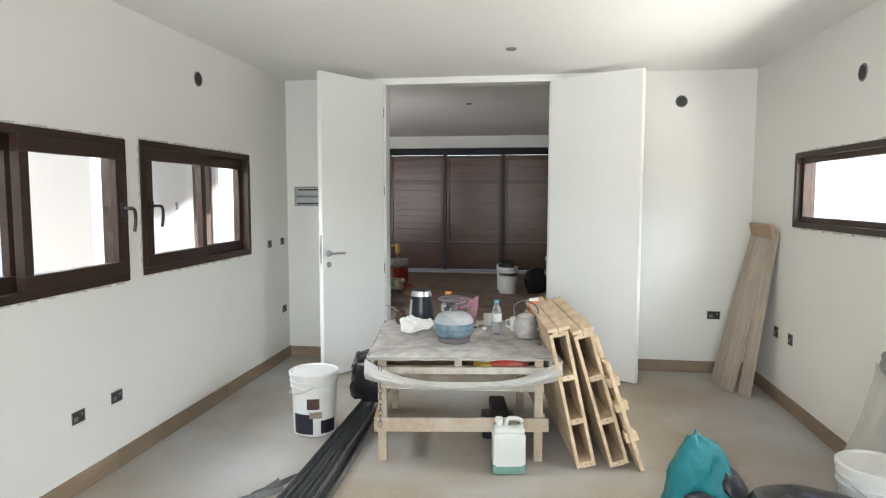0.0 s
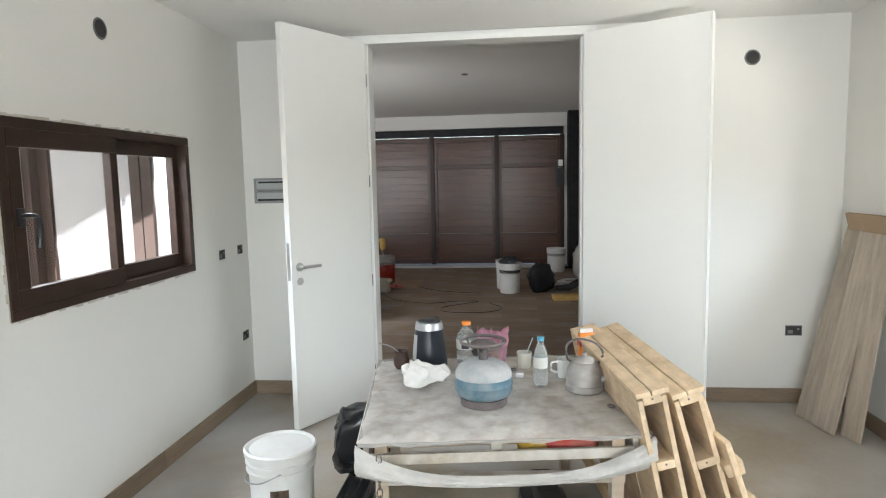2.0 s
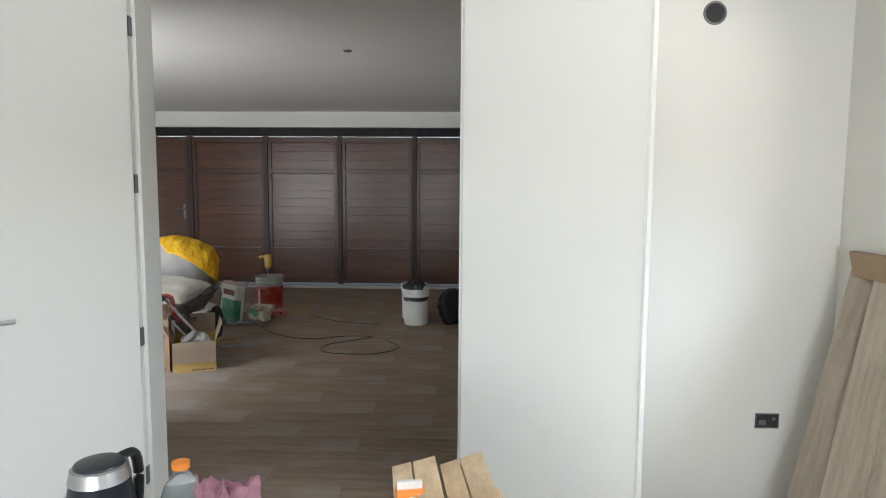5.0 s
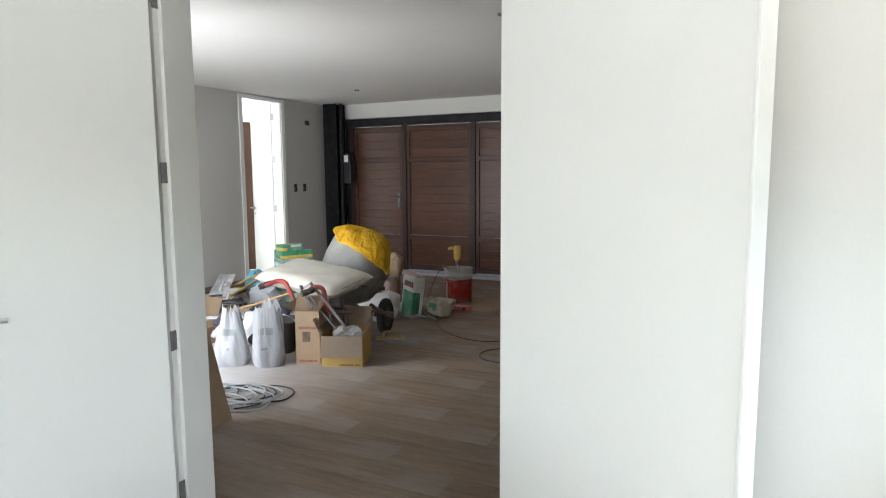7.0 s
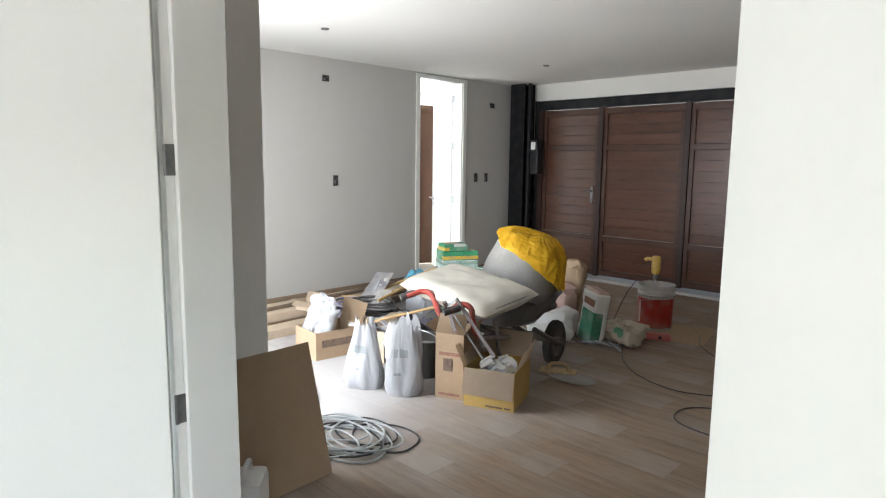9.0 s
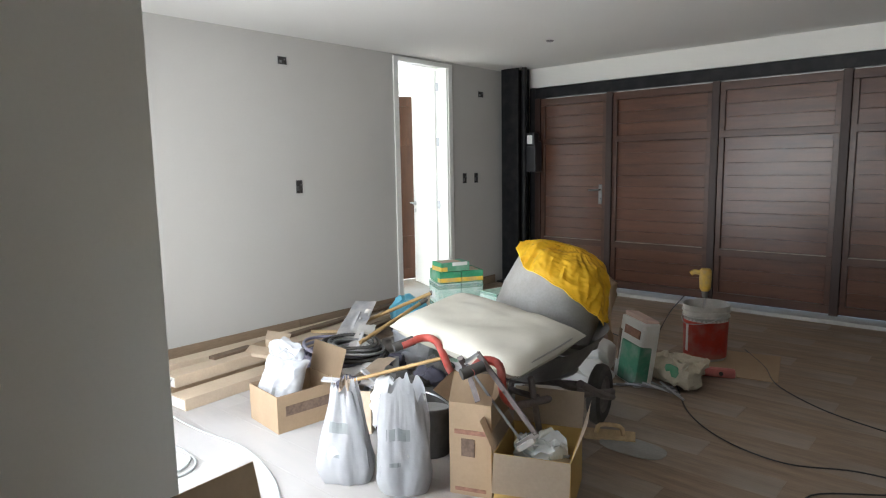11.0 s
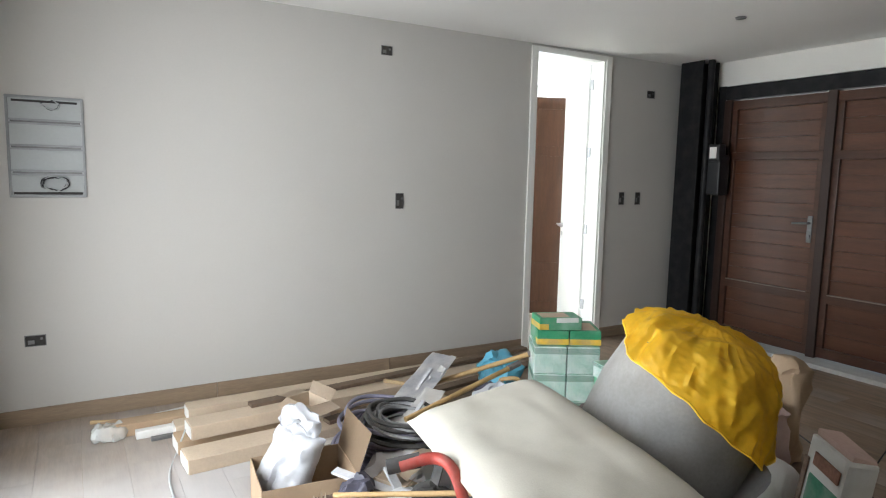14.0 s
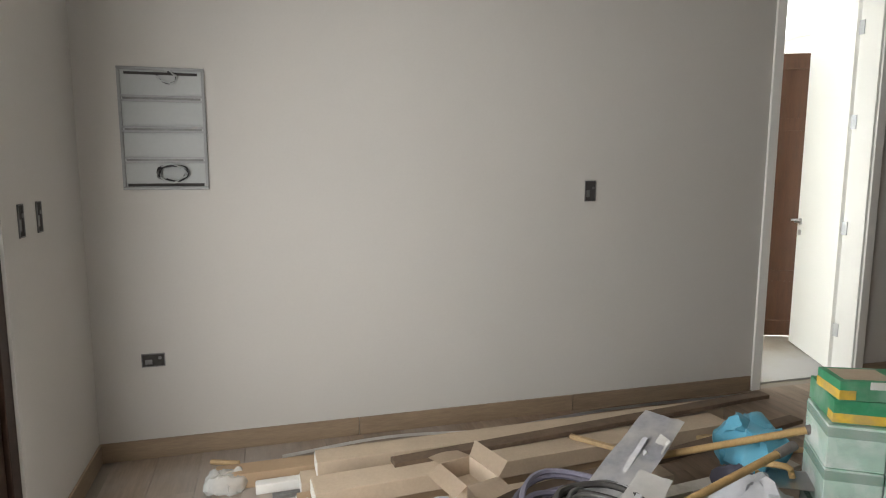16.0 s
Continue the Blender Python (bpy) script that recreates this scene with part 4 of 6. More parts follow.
for i in range(11):
    ring = [(0.009 * math.cos(a), 0, -0.03 * i + 0.019 * math.sin(a)) for a in np.linspace(0, 2 * math.pi, 11)[:-1]]
    bm = tube(B(), ring, 0.0025, 6, closed=True)
    bmesh.ops.transform(bm, matrix=pose(0, 0, 0, 0, 0, 80 * (i % 2)), verts=bm.verts)
    part("link", bm, "rust", ch, smooth=True)


def pallet(m, seed):
    p = thing("wooden_pallet", "narrow raw pine pallet leaning on the worktable", "pallet", m, "leaning pallets")
    rng = random.Random(seed)
    L, Hh, D = 0.98, 0.74, 0.1
    for i in range(4):
        z = 0.0 + (Hh - 0.028) * i / 3
        part("stringer", bx((0.018, 0, z), (D - 0.018, L, z + 0.028 + rng.uniform(0, 0.004)), 0.003), "palletwood", p)
    for y in (0.0, 0.245, 0.49, 0.735):
        for x0, x1 in ((0, 0.0175), (D - 0.0175, D)):
            part("deck_board", bx((x0, y + rng.uniform(0, 0.006), 0.001), (x1, y + 0.236 + rng.uniform(0, 0.006), Hh - rng.uniform(0.0, 0.012)), 0.002), "palletwood", p)
    part("end_board", bx((0.0185, L - 0.018, 0.03), (D - 0.0185, L, Hh - 0.03), 0.002), "palletwood", p)
    for x0, x1 in ((-0.004, D * 0.5 - 0.002), (D * 0.5 + 0.002, D + 0.012)):
        part("top_board", crumple(bx((x0, -0.004, Hh + 0.001), (x1, L - rng.uniform(0, 0.03), Hh + 0.02), 0.003), 0.0015, 7, x0), "palletwood", p)
    for k in range(4):
        part("nail", lathe(B(), [(0, 0), (0.004, 0), (0.004, 0.0015), (0, 0.002)], 8, pose(D / 2, -0.0015, 0.02 + 0.237 * k, 90)), "rust", p)
    return p


for k, (x0, lean, dy) in enumerate(((1.095, -12.5, 0.0), (1.275, -16.5, 0.015))):
    pallet(T @ pose(x0, -0.065 + dy, 0, 0, lean, 0), k)
bd = thing("broken_board", "splintered pine board leaning on a pallet", "board", T @ pose(1.42, -0.09, 0, 0, -19, 0))
for i, (y0, y1, z1) in enumerate(((0, 0.1, 0.6), (0.12, 0.95, 0.72))):
    part("board_piece", crumple(bx((0, y0, 0), (0.022, y1, z1), 0.004), 0.006, 9, i), "palletwood", bd)
for z in (0.16, 0.33, 0.47):
    part("knot_cleat", crumple(bx((-0.02, 0.01, z), (0.045, 0.08, z + 0.05), 0.008), 0.008, 14, z), "palletwood", bd)

# things on the table
def on_table(x, y, rz=0):
    return pose(x, y, TT, 0, 0, rz)

o = thing("gas_cylinder", "small worn blue camping gas cylinder with burner ring", "gas cylinder", on_table(-0.285, 3.53))
part("foot_ring", lathe(B(), [(0.085, 0), (0.09, 0), (0.092, 0.03), (0.086, 0.032)], 32), "rust", o, smooth=True)
part("tank", lathe(B(), [(0, 0.02), (0.07, 0.022), (0.102, 0.04), (0.112, 0.062), (0.112, 0.08), (0.1135, 0.082), (0.1135, 0.086), (0.112, 0.088), (0.1115, 0.112), (0.1, 0.118), (0, 0.12)], 40), "gasblue", o, smooth=True)
part("shoulder", lathe(B(), [(0.1, 0.112), (0.1118, 0.1125), (0.109, 0.128), (0.096, 0.15), (0.062, 0.168), (0.02, 0.175), (0, 0.176)], 40), "gasdust", o, "dust-covered top", smooth=True)
part("valve", lathe(B(), [(0.018, 0.16), (0.018, 0.215), (0.012, 0.215), (0.012, 0.225), (0.045, 0.228), (0.05, 0.24), (0.038, 0.246), (0, 0.247)], 20), "rust", o, smooth=True)
for a in (20, 140, 260):
    part("support_arm", tube(B(), [(0.016 * math.cos(radians(a)), 0.016 * math.sin(radians(a)), 0.205), (0.07 * math.cos(radians(a)), 0.07 * math.sin(radians(a)), 0.215), (0.086 * math.cos(radians(a)), 0.086 * math.sin(radians(a)), 0.243)], 0.005, 6, 3), "rust", o, smooth=True)
part("burner_ring", tube(B(), [(0.086 * math.cos(a), 0.086 * math.sin(a), 0.247) for a in np.linspace(0, 2 * math.pi, 33)[:-1]], 0.0065, 8, closed=True), "rust", o, smooth=True)
part("knob", lathe(B(), [(0, 0), (0.014, 0), (0.014, 0.02), (0, 0.02)], 12, pose(-0.018, -0.02, 0.21, 90, 0, -40)), "blackplastic", o)

o = thing("electric_kettle", "dark blue electric kettle with steel collar", "kettle", on_table(-0.56, 4.0, 75))
o.scale = (1.06, 1.06, 0.9)
part("base", lathe(B(), [(0, 0), (0.076, 0), (0.078, 0.015), (0.07, 0.02), (0, 0.021)], 32), "blackplastic", o, smooth=True)
part("body", lathe(B(), [(0.07, 0.021), (0.078, 0.03), (0.072, 0.12), (0.062, 0.2), (0.062, 0.205)], 36), "kettle", o, smooth=True)
part("collar", lathe(B(), [(0.062, 0.203), (0.064, 0.205), (0.058, 0.238), (0.05, 0.243)], 36), "steel", o, "polished steel collar", smooth=True)
part("lid", lathe(B(), [(0.052, 0.242), (0.05, 0.248), (0.035, 0.252), (0, 0.252)], 32), "kettle", o, smooth=True)
part("handle", tube(B(), [(0.05, 0, 0.235), (0.1, 0, 0.225), (0.112, 0, 0.15), (0.1, 0, 0.06), (0.07, 0, 0.04)], 0.012, 8, 6), "blackplastic", o, smooth=True)
part("water_gauge", sheet(lambda u, v: ((0.0795 - 0.011 * v) * math.cos(radians(128 + 26 * u)), (0.0795 - 0.011 * v) * math.sin(radians(128 + 26 * u)), 0.05 + 0.13 * v), 4, 4, 0.002), "wplastic", o, "pale water level window")

o = thing("mate_gourd", "small dark mate gourd with metal straw", "cup", on_table(-0.69, 3.97))
part("gourd", lathe(B(), [(0, 0), (0.026, 0), (0.036, 0.02), (0.037, 0.042), (0.028, 0.066), (0.031, 0.082), (0.028, 0.084), (0.024, 0.07), (0, 0.065)], 28), "brown", o, smooth=True)
part("straw", tube(B(), [(0.0, 0, 0.06), (-0.02, -0.01, 0.085), (-0.05, -0.02, 0.11), (-0.1, -0.03, 0.125)], 0.0035, 6, 4), "steel", o, smooth=True)


def bottle(x, y, r, h, cap, label, label_mat, drink=None):
    o = thing("plastic_bottle", label, "bottle", on_table(x, y))
    part("body", lathe(B(), [(0, 0.004), (r * 0.7, 0), (r, 0.012), (r, h * 0.3), (r * 0.93, h * 0.34), (r, h * 0.38), (r, h * 0.6), (r * 0.85, h * 0.72), (r * 0.42, h * 0.86), (0.0125, h * 0.9), (0.0125, h * 0.97), (0, h * 0.97)], 32), "clear", o, smooth=True)
    part("cap", lathe(B(), [(0.0135, h * 0.92), (0.0155 if r < 0.04 else 0.021, h * 0.925), (0.0155 if r < 0.04 else 0.021, h), (0, h)], 20), cap, o, smooth=True)
    part("label_band", lathe(B(), [(r + 0.0008, h * 0.38), (r + 0.0012, h * 0.4), (r + 0.0012, h * 0.58), (r + 0.0008, h * 0.6)], 32), label_mat, o, smooth=True)
    return o


b = bottle(-0.39, 4.05, 0.047, 0.205, "orange", "clear sports drink bottle with orange cap", "milky")
part("label_mark", bx((-0.02, -0.0495, 0.085), (0.015, -0.0482, 0.112), 0.0005), "navy", b)
bottle(-0.055, 3.75, 0.03, 0.21, "blue", "small clear water bottle with blue cap", "milky")
o = thing("snack_bag", "crumpled pink foil snack bag standing open", "bag", on_table(-0.265, 4.02, 12))
def bagf(u, v):
    a = 2 * math.pi * u
    k = 1 + 0.12 * noise.noise((3 * math.cos(a), 3 * math.sin(a), v * 4))
    return (0.07 * k * math.cos(a) * (0.8 + 0.3 * v), 0.035 * k * math.sin(a) * (1 - 0.55 * v), 0.17 * v + 0.05 * v * v * noise.noise((4 * math.cos(a), 4 * math.sin(a), 3)))
part("bag_body", crumple(sheet(bagf, 60, 24, 0.001), 0.006, 40, 2), "pink", o)
part("pale_print", sheet(lambda u, v: tuple(Vector(bagf(0.68 + 0.14 * u, 0.15 + 0.5 * v)) * 1.02), 6, 8, 0.0006), "cardlight", o)
o = thing("tin_cup", "small patterned cup with a spoon", "cup", on_table(-0.12, 4.0))
part("cup_body", lathe(B(), [(0, 0.002), (0.03, 0), (0.036, 0.075), (0.033, 0.075), (0.027, 0.006), (0, 0.006)], 28), "canvas", o, smooth=True)
part("content", lathe(B(), [(0, 0.055), (0.031, 0.055), (0.03, 0.05), (0, 0.05)], 20), "brown", o)
part("spoon", tube(B(), [(0, 0, 0.03), (0.02, 0.0, 0.09), (0.04, 0.0, 0.14)], 0.003, 6), "steel", o, smooth=True)
o = thing("aluminium_teapot", "dented dull aluminium kettle with wire handle", "kettle", on_table(0.12, 3.70, -15))
part("pot", lathe(B(), [(0, 0), (0.07, 0.0), (0.078, 0.008), (0.078, 0.028), (0.074, 0.032), (0.07, 0.09), (0.055, 0.118), (0.046, 0.122), (0.046, 0.126)], 36), "alu", o, smooth=True)
part("lid", lathe(B(), [(0.05, 0.124), (0.047, 0.13), (0.02, 0.142), (0.008, 0.144), (0.01, 0.158), (0, 0.162)], 28), "alu", o, smooth=True)
part("spout", tube(B(), [(0.066, 0, 0.05), (0.095, 0, 0.07), (0.115, 0, 0.11)], [0.016, 0.012, 0.009], 10), "alu", o, smooth=True)
part("bail", tube(B(), [(0.055, 0, 0.115), (0.075, 0, 0.16), (0.045, 0, 0.2), (-0.02, 0, 0.212), (-0.07, 0, 0.185), (-0.07, 0, 0.13), (-0.055, 0, 0.115)], 0.005, 8, 5), "rust", o, "black iron handle", smooth=True)
o = thing("mug", "white enamel mug behind the kettle", "mug", on_table(0.06, 3.88))
part("mug_body", lathe(B(), [(0, 0.002), (0.036, 0), (0.04, 0.08), (0.037, 0.08), (0.033, 0.006), (0, 0.006)], 28), "wplastic", o, smooth=True)
part("handle", tube(B(), [(-0.038, 0, 0.065), (-0.062, 0, 0.06), (-0.062, 0, 0.025), (-0.036, 0, 0.018)], 0.005, 8, 4), "wplastic", o, smooth=True)
o = thing("drink_pack", "orange and red food packet standing upright", "packet", on_table(0.165, 4.03, 10))
part("pack_body", crumple(bx((-0.035, -0.02, 0), (0.035, 0.02, 0.16), 0.006), 0.003, 20, 2), "orange", o)
part("pack_band", bx((-0.0365, -0.0245, 0.1), (0.0365, 0.0245, 0.125), 0.002), "red", o)
part("pack_top", crumple(bx((-0.03, -0.006, 0.155), (0.03, 0.006, 0.18), 0.002), 0.003, 20, 4), "wplastic", o)
part("pack_window", bx((-0.02, -0.0245, 0.03), (0.015, -0.0225, 0.085), 0.001), "toolyellow", o)
o = tagged(part("plastic_bag", crumple(blob(0.19, 0.14, 0.085, 0.028, 11, 3, nu=64, nv=36), 0.008, 24, 5), "rag", smooth=True), "crumpled white plastic bag on table", "bag")
o.matrix_world = on_table(-0.55, 3.75, 20)
o = thing("knife", "black-handled knife lying on the table", "knife", on_table(0.03, 3.97, -50))
part("grip", bx((0, -0.009, 0), (0.1, 0.009, 0.014), 0.004), "blackplastic", o)
part("blade", bx((0.1, -0.008, 0.005), (0.2, 0.008, 0.007), 0.0005), "steel", o)
o = thing("bottle_cap", "small white bottle cap", "cap", on_table(-0.14, 3.86))
part("cap_body", lathe(B(), [(0, 0.004), (0.012, 0.004), (0.013, 0), (0.016, 0), (0.016, 0.018), (0, 0.019)], 20), "wplastic", o, smooth=True)
for i, (x, y) in enumerate(((-0.2, 3.9), (-0.17, 3.94), (-0.23, 3.87), (0.2, 3.5))):
    o = tagged(part("crumb", blob(0.035, 0.022, 0.012, 0.004, 60, i, nu=10, nv=6), "rust"), "dark scrap lying on the table", "debris", "table scraps")
    o.matrix_world = on_table(x, y, 40 * i)

# under and round the table
o = thing("jerry_can", "milky plastic jerrycan holding some green liquid", "jerrycan", pose(0.045, 3.2, 0, 0, 0, 8))
jb = crumple(bx((-0.085, -0.06, 0.002), (0.085, 0.06, 0.22), 0.022), 0.002, 12)
part("body", jb, "milky", o, smooth=True)
part("liquid", bx((-0.0868, -0.0618, 0.004), (0.0868, 0.0618, 0.06), 0.018), "water", o, "greenish liquid in the bottom", smooth=True)
part("shoulder", bx((-0.08, -0.05, 0.215), (0.08, 0.05, 0.245), 0.014), "milky", o, smooth=True)
part("handle", tube(B(), [(0.065, 0, 0.24), (0.06, 0, 0.275), (0.0, 0, 0.28), (-0.015, 0, 0.242)], 0.011, 8, 5), "milky", o, smooth=True)
part("cap", lathe(B(), [(0.016, 0.24), (0.016, 0.262), (0.02, 0.262), (0.02, 0.285), (0, 0.287)], 20, pose(-0.05, 0, 0)), "milky", o, smooth=True)
o = thing("power_tool", "dark power tool lying under the worktable", "tool", T @ pose(0.72, 0.45, 0))
part("tool_body", crumple(bx((-0.1, -0.12, 0), (0.1, 0.12, 0.11), 0.02), 0.008, 14), "blackplastic", o, smooth=True)
part("tool_grip", crumple(bx((-0.05, -0.16, 0.1), (0.05, 0.1, 0.2), 0.02), 0.008, 14, 3), "rubber", o, smooth=True)
o = thing("red_bag", "colourful packaging stuffed under the table top", "bag", T @ pose(0.75, 0.5, 0.25))
part("bag_body", crumple(blob(0.24, 0.12, 0.07, 0.012, 12, 8), 0.006, 30, 2), "red", o, smooth=True)
part("bag_print", crumple(blob(0.12, 0.08, 0.05, 0.01, 14, 3), 0.004, 30, 1), "toolyellow", o, smooth=True, m=pose(-0.13, -0.02, 0))
o.matrix_world = T @ pose(0.74, 0.11, TZ - 0.1)

pail(pose(-1.15, 3.60, 0, 0, 0, -70), "white paint pail with dark printed label and lid", bands=((0.02, 0.14, "navy", -60, -5), (0.02, 0.1, "navy", 15, 60), (0.17, 0.235, "ink", -20, 12), (0.115, 0.155, "cardlight", -15, 18)))
M["stud"] = mat("dark_galvanised_steel", (0.33, 0.335, 0.34), 0.38, 0.85, var=0.25, scale=8, bump=0.1)
o = thing("metal_studs", "bundle of galvanised drywall channels on floor", "metal profiles")
rng = random.Random(5)
for i in range(7):
    x = -0.98 + 0.042 * i
    a, b_ = Vector((x - 0.02 + rng.uniform(-0.015, 0.015), 1.9 + rng.uniform(-0.1, 0.2), 0.001)), Vector((-0.96 + 0.02 * i, 4.0 + rng.uniform(-0.05, 0.08), 0.001))
    z = 0.042 * (i % 2)
    d = (b_ - a)
    mm = Matrix.Translation(a + Vector((0, 0, z))) @ pose(0, 0, 0, 0, 0, math.degrees(math.atan2(d.y, d.x)))
    bm = B()
    for lo, hi in (((0, -0.018, 0), (d.length, 0.018, 0.0015)), ((0, -0.018, 0.0015), (d.length, -0.0165, 0.036)), ((0, 0.0165, 0.0015), (d.length, 0.018, 0.036))):
        box(bm, lo, hi, 0, mm)
    part("channel", bm, "stud", o)
o = tagged(part("rubbish_bag", blob(0.28, 0.22, 0.32, 0.04, 8, 4), "shiny", smooth=True), "black rubbish bag lying on metal profiles", "bag")
o.matrix_world = pose(-0.9, 3.98, 0.079, 0, 0, 20)
for i, (x, y, a, l) in enumerate(((-1.16, 2.72, 60, 0.45), (-1.26, 2.62, 40, 0.3), (-1.2, 2.5, 75, 0.4))):
    o = thing("metal_offcut", "short galvanised channel offcut on floor", "metal profile", pose(x, y, 0, 0, 0, a), "metal offcuts")
    bm = bx((0, -0.02, 0), (l, 0.02, 0.0015))
    box(bm, (0, -0.02, 0.0015), (l, -0.0185, 0.03))
    part("channel", bm, "galv", o)

# planks leaning in the corner
for i, (yb, yt, xb, L, wid) in enumerate(((4.985, 5.03, 1.56, 1.2, 0.165), (4.825, 4.885, 1.59, 1.2, 0.165), (4.695, 4.755, 1.67, 1.19, 0.14))):
    base, tip = Vector((xb, yb, 0.0)), Vector((1.835 + 0.0, yt, 0))
    h = math.sqrt(L * L - (tip.x - base.x) ** 2 - (yt - yb) ** 2)
    tip.z = h
    up = (tip - base).normalized()
    side = Vector((-0.25, 1, 0))
    side = (side - up * side.dot(up)).normalized()
    nrm = side.cross(up)
    mm = Matrix.Translation(base + Vector((0, 0, 0.003))) @ Matrix((side, nrm, up)).transposed().to_4x4()
    o = thing("wood_look_plank", "greyish wood-look tile plank leaning in the corner", "tile plank", mm, "leaning planks")
    part("plank_body", bx((-wid / 2, -0.006, 0.0), (wid / 2, 0.006, L), 0.002), "tilewood", o)
o = thing("cardboard_sleeve", "brown cardboard sleeve on top of leaning planks", "cardboard", pose(1.815, 4.9, 1.135, 0, -14, 0))
part("sleeve", bx((-0.012, -0.24, 0), (0.012, 0.19, 0.1), 0.003), "card", o)

# beside the start of the walk
o = thing("tool_bag", "teal and black canvas tool bag", "bag", pose(0.89, 2.72, 0, 0, 0, -10))
tb_bag = crumple(blob(0.36, 0.26, 0.42, 0.035, 6, 6, nu=48, nv=30), 0.014, 12, 4)
for v in tb_bag.verts:
    k = max(0.0, v.co.z / 0.42)
    v.co.x = v.co.x * (1 - 0.6 * k ** 1.4) - 0.03 * k
part("bag_body", tb_bag, "teal", o, smooth=True)
part("bag_flap", blob(0.16, 0.18, 0.1, 0.02, 10, 2), "blackplastic", o, smooth=True, m=pose(0.06, -0.02, 0.2, 0, 40, 0))
part("bag_pocket", blob(0.14, 0.06, 0.12, 0.01, 12, 3), "blackplastic", o, smooth=True, m=pose(-0.02, -0.14, 0.12))
o = thing("vinyl_seat", "shiny black vinyl seat cushion lying low", "cushion", pose(1.2, 2.42, 0, 0, 0, -14))
part("cushion", blob(0.46, 0.3, 0.33, 0.012, 4, 9, 3.2), "shiny", o, smooth=True)
pail(pose(1.53, 2.66, 0, 0, 0, 30), "white plastic pail with lid beside the wall", r=0.14, h=0.36)
def drape(u, v):
    y = 2.86 + 0.44 * u
    k = 0.02 * noise.noise((u * 8, v * 5, 3))
    return (1.845 - 0.16 * (1 - v) ** 1.5 + k * 0.8 - 0.02, y + 0.1 * (1 - v) * (u - 0.5) + k, 0.003 + 0.62 * v)
o = tagged(part("grey_sheet", sheet(drape, 20, 20, 0.002), "film", smooth=True), "grey translucent plastic sheet slumped against wall", "plastic sheet")
o = tagged(part("mortar_scrap", crumple(blob(0.08, 0.06, 0.14, 0.02, 12, 2), 0.004, 40, 1), "cement", smooth=True), "lump of grey mortar stuck to the wall", "debris")
o.matrix_world = pose(1.83, 3.2, 0.58)


# ---- garage ----
M["darkboard"] = mat("dark_board", (0.13, 0.09, 0.06), 0.8, var=0.3, scale=6, fine=40, bump=0.3)
M["greendusty"] = mat("dusty_green_paper", (0.05, 0.2, 0.12), 0.8, var=0.2, scale=12, bump=0.3, stain=(0.35, 0.36, 0.33), stain_amt=0.45, stain_scale=10)
M["stripgrey"] = mat("dusty_grey_plastic", (0.42, 0.42, 0.44), 0.5, var=0.2, scale=9, bump=0.4, stain=(0.66, 0.64, 0.6), stain_amt=0.7, stain_scale=9)
def sag_sack(w, d, t, amp, seed):
    """A filled flat sack lying down: pillow shape with seams, centre at the origin."""
    def f(u, v, s):
        a, b = 2 * u - 1, 2 * v - 1
        e = max(0.0, (1 - a ** 6) * (1 - b ** 6)) ** 0.6
        k = noise.noise((a * 2.2 + seed, b * 2.2, s)) * amp + noise.noise((a * 6 + seed, b * 6, s)) * amp * 0.35
        return ((w / 2) * a, (d / 2) * b, s * t / 2 * e + k * e)
    bm = B()
    n = 26
    for s in (1, -1):
        g = [[bm.verts.new(f(i / n, j / n, s)) for j in range(n + 1)] for i in range(n + 1)]
        for i in range(n):
            for j in range(n):
                bm.faces.new([g[i][j], g[i + 1][j], g[i + 1][j + 1], g[i][j + 1]])
    bmesh.ops.remove_doubles(bm, verts=bm.verts, dist=0.0008)
    return bm


# wheelbarrow
wb = thing("wheelbarrow", "red steel wheelbarrow with black grips loaded with sacks", "wheelbarrow")
for gx, gy, wx, lean in ((-2.60, 7.43, -2.16, 0.06), (-2.09, 7.33, -1.98, 0.0)):
    gx2 = gx + 0.35 * (wx - gx)
    part("handle_tube", tube(B(), [(gx + 0.01, gy, 0.575), (gx + lean, gy + 0.09, 0.602), (gx + lean + 0.07, gy + 0.12, 0.585), (gx2 + 0.03, gy + 0.15, 0.45), (gx2 + 0.05, gy + 0.2, 0.385)], 0.019, 10, 5), "redframe", wb, smooth=True)
    part("frame_tube", tube(B(), [(gx2 + 0.05, gy + 0.2, 0.385), (gx2 + 0.06, 7.75, 0.35), (gx2 + 0.08, 7.9, 0.33), (wx, 8.42, 0.2)], 0.018, 10, 4), "rust", wb, "dusty grey frame tube", smooth=True)
    part("grip", tube(B(), [(gx - 0.018, gy - 0.03, 0.567), (gx + 0.03, gy + 0.06, 0.592)], 0.024, 12), "rubber", wb, "black rubber grip", smooth=True)
    part("leg", tube(B(), [(gx2 + 0.05, 7.66, 0.48), (gx2 + 0.06, 7.72, 0.2), (gx2 + 0.07, 7.76, 0.012), (gx2 + 0.08, 7.9, 0.014), (gx2 + 0.1, 8.02, 0.34)], 0.015, 8, 4), "rust", wb, smooth=True)
part("cross_bar", tube(B(), [(-2.39, 7.72, 0.37), (-2.0, 7.72, 0.37)], 0.015, 8), "rust", wb, smooth=True)
def tray(u, v):
    a = 2 * math.pi * u
    sx, sy = (0.2 + 0.1 * v), (0.26 + 0.12 * v)
    p = 3.2
    c, s = math.cos(a), math.sin(a)
    k = (abs(c) ** p + abs(s) ** p) ** (-1 / p)
    return (-2.27 + sx * c * k, 8.1 + 0.06 * v + sy * s * k, 0.37 + 0.16 * v + 0.03 * v * s)
bm = sheet(tray, 48, 6, 0.003)
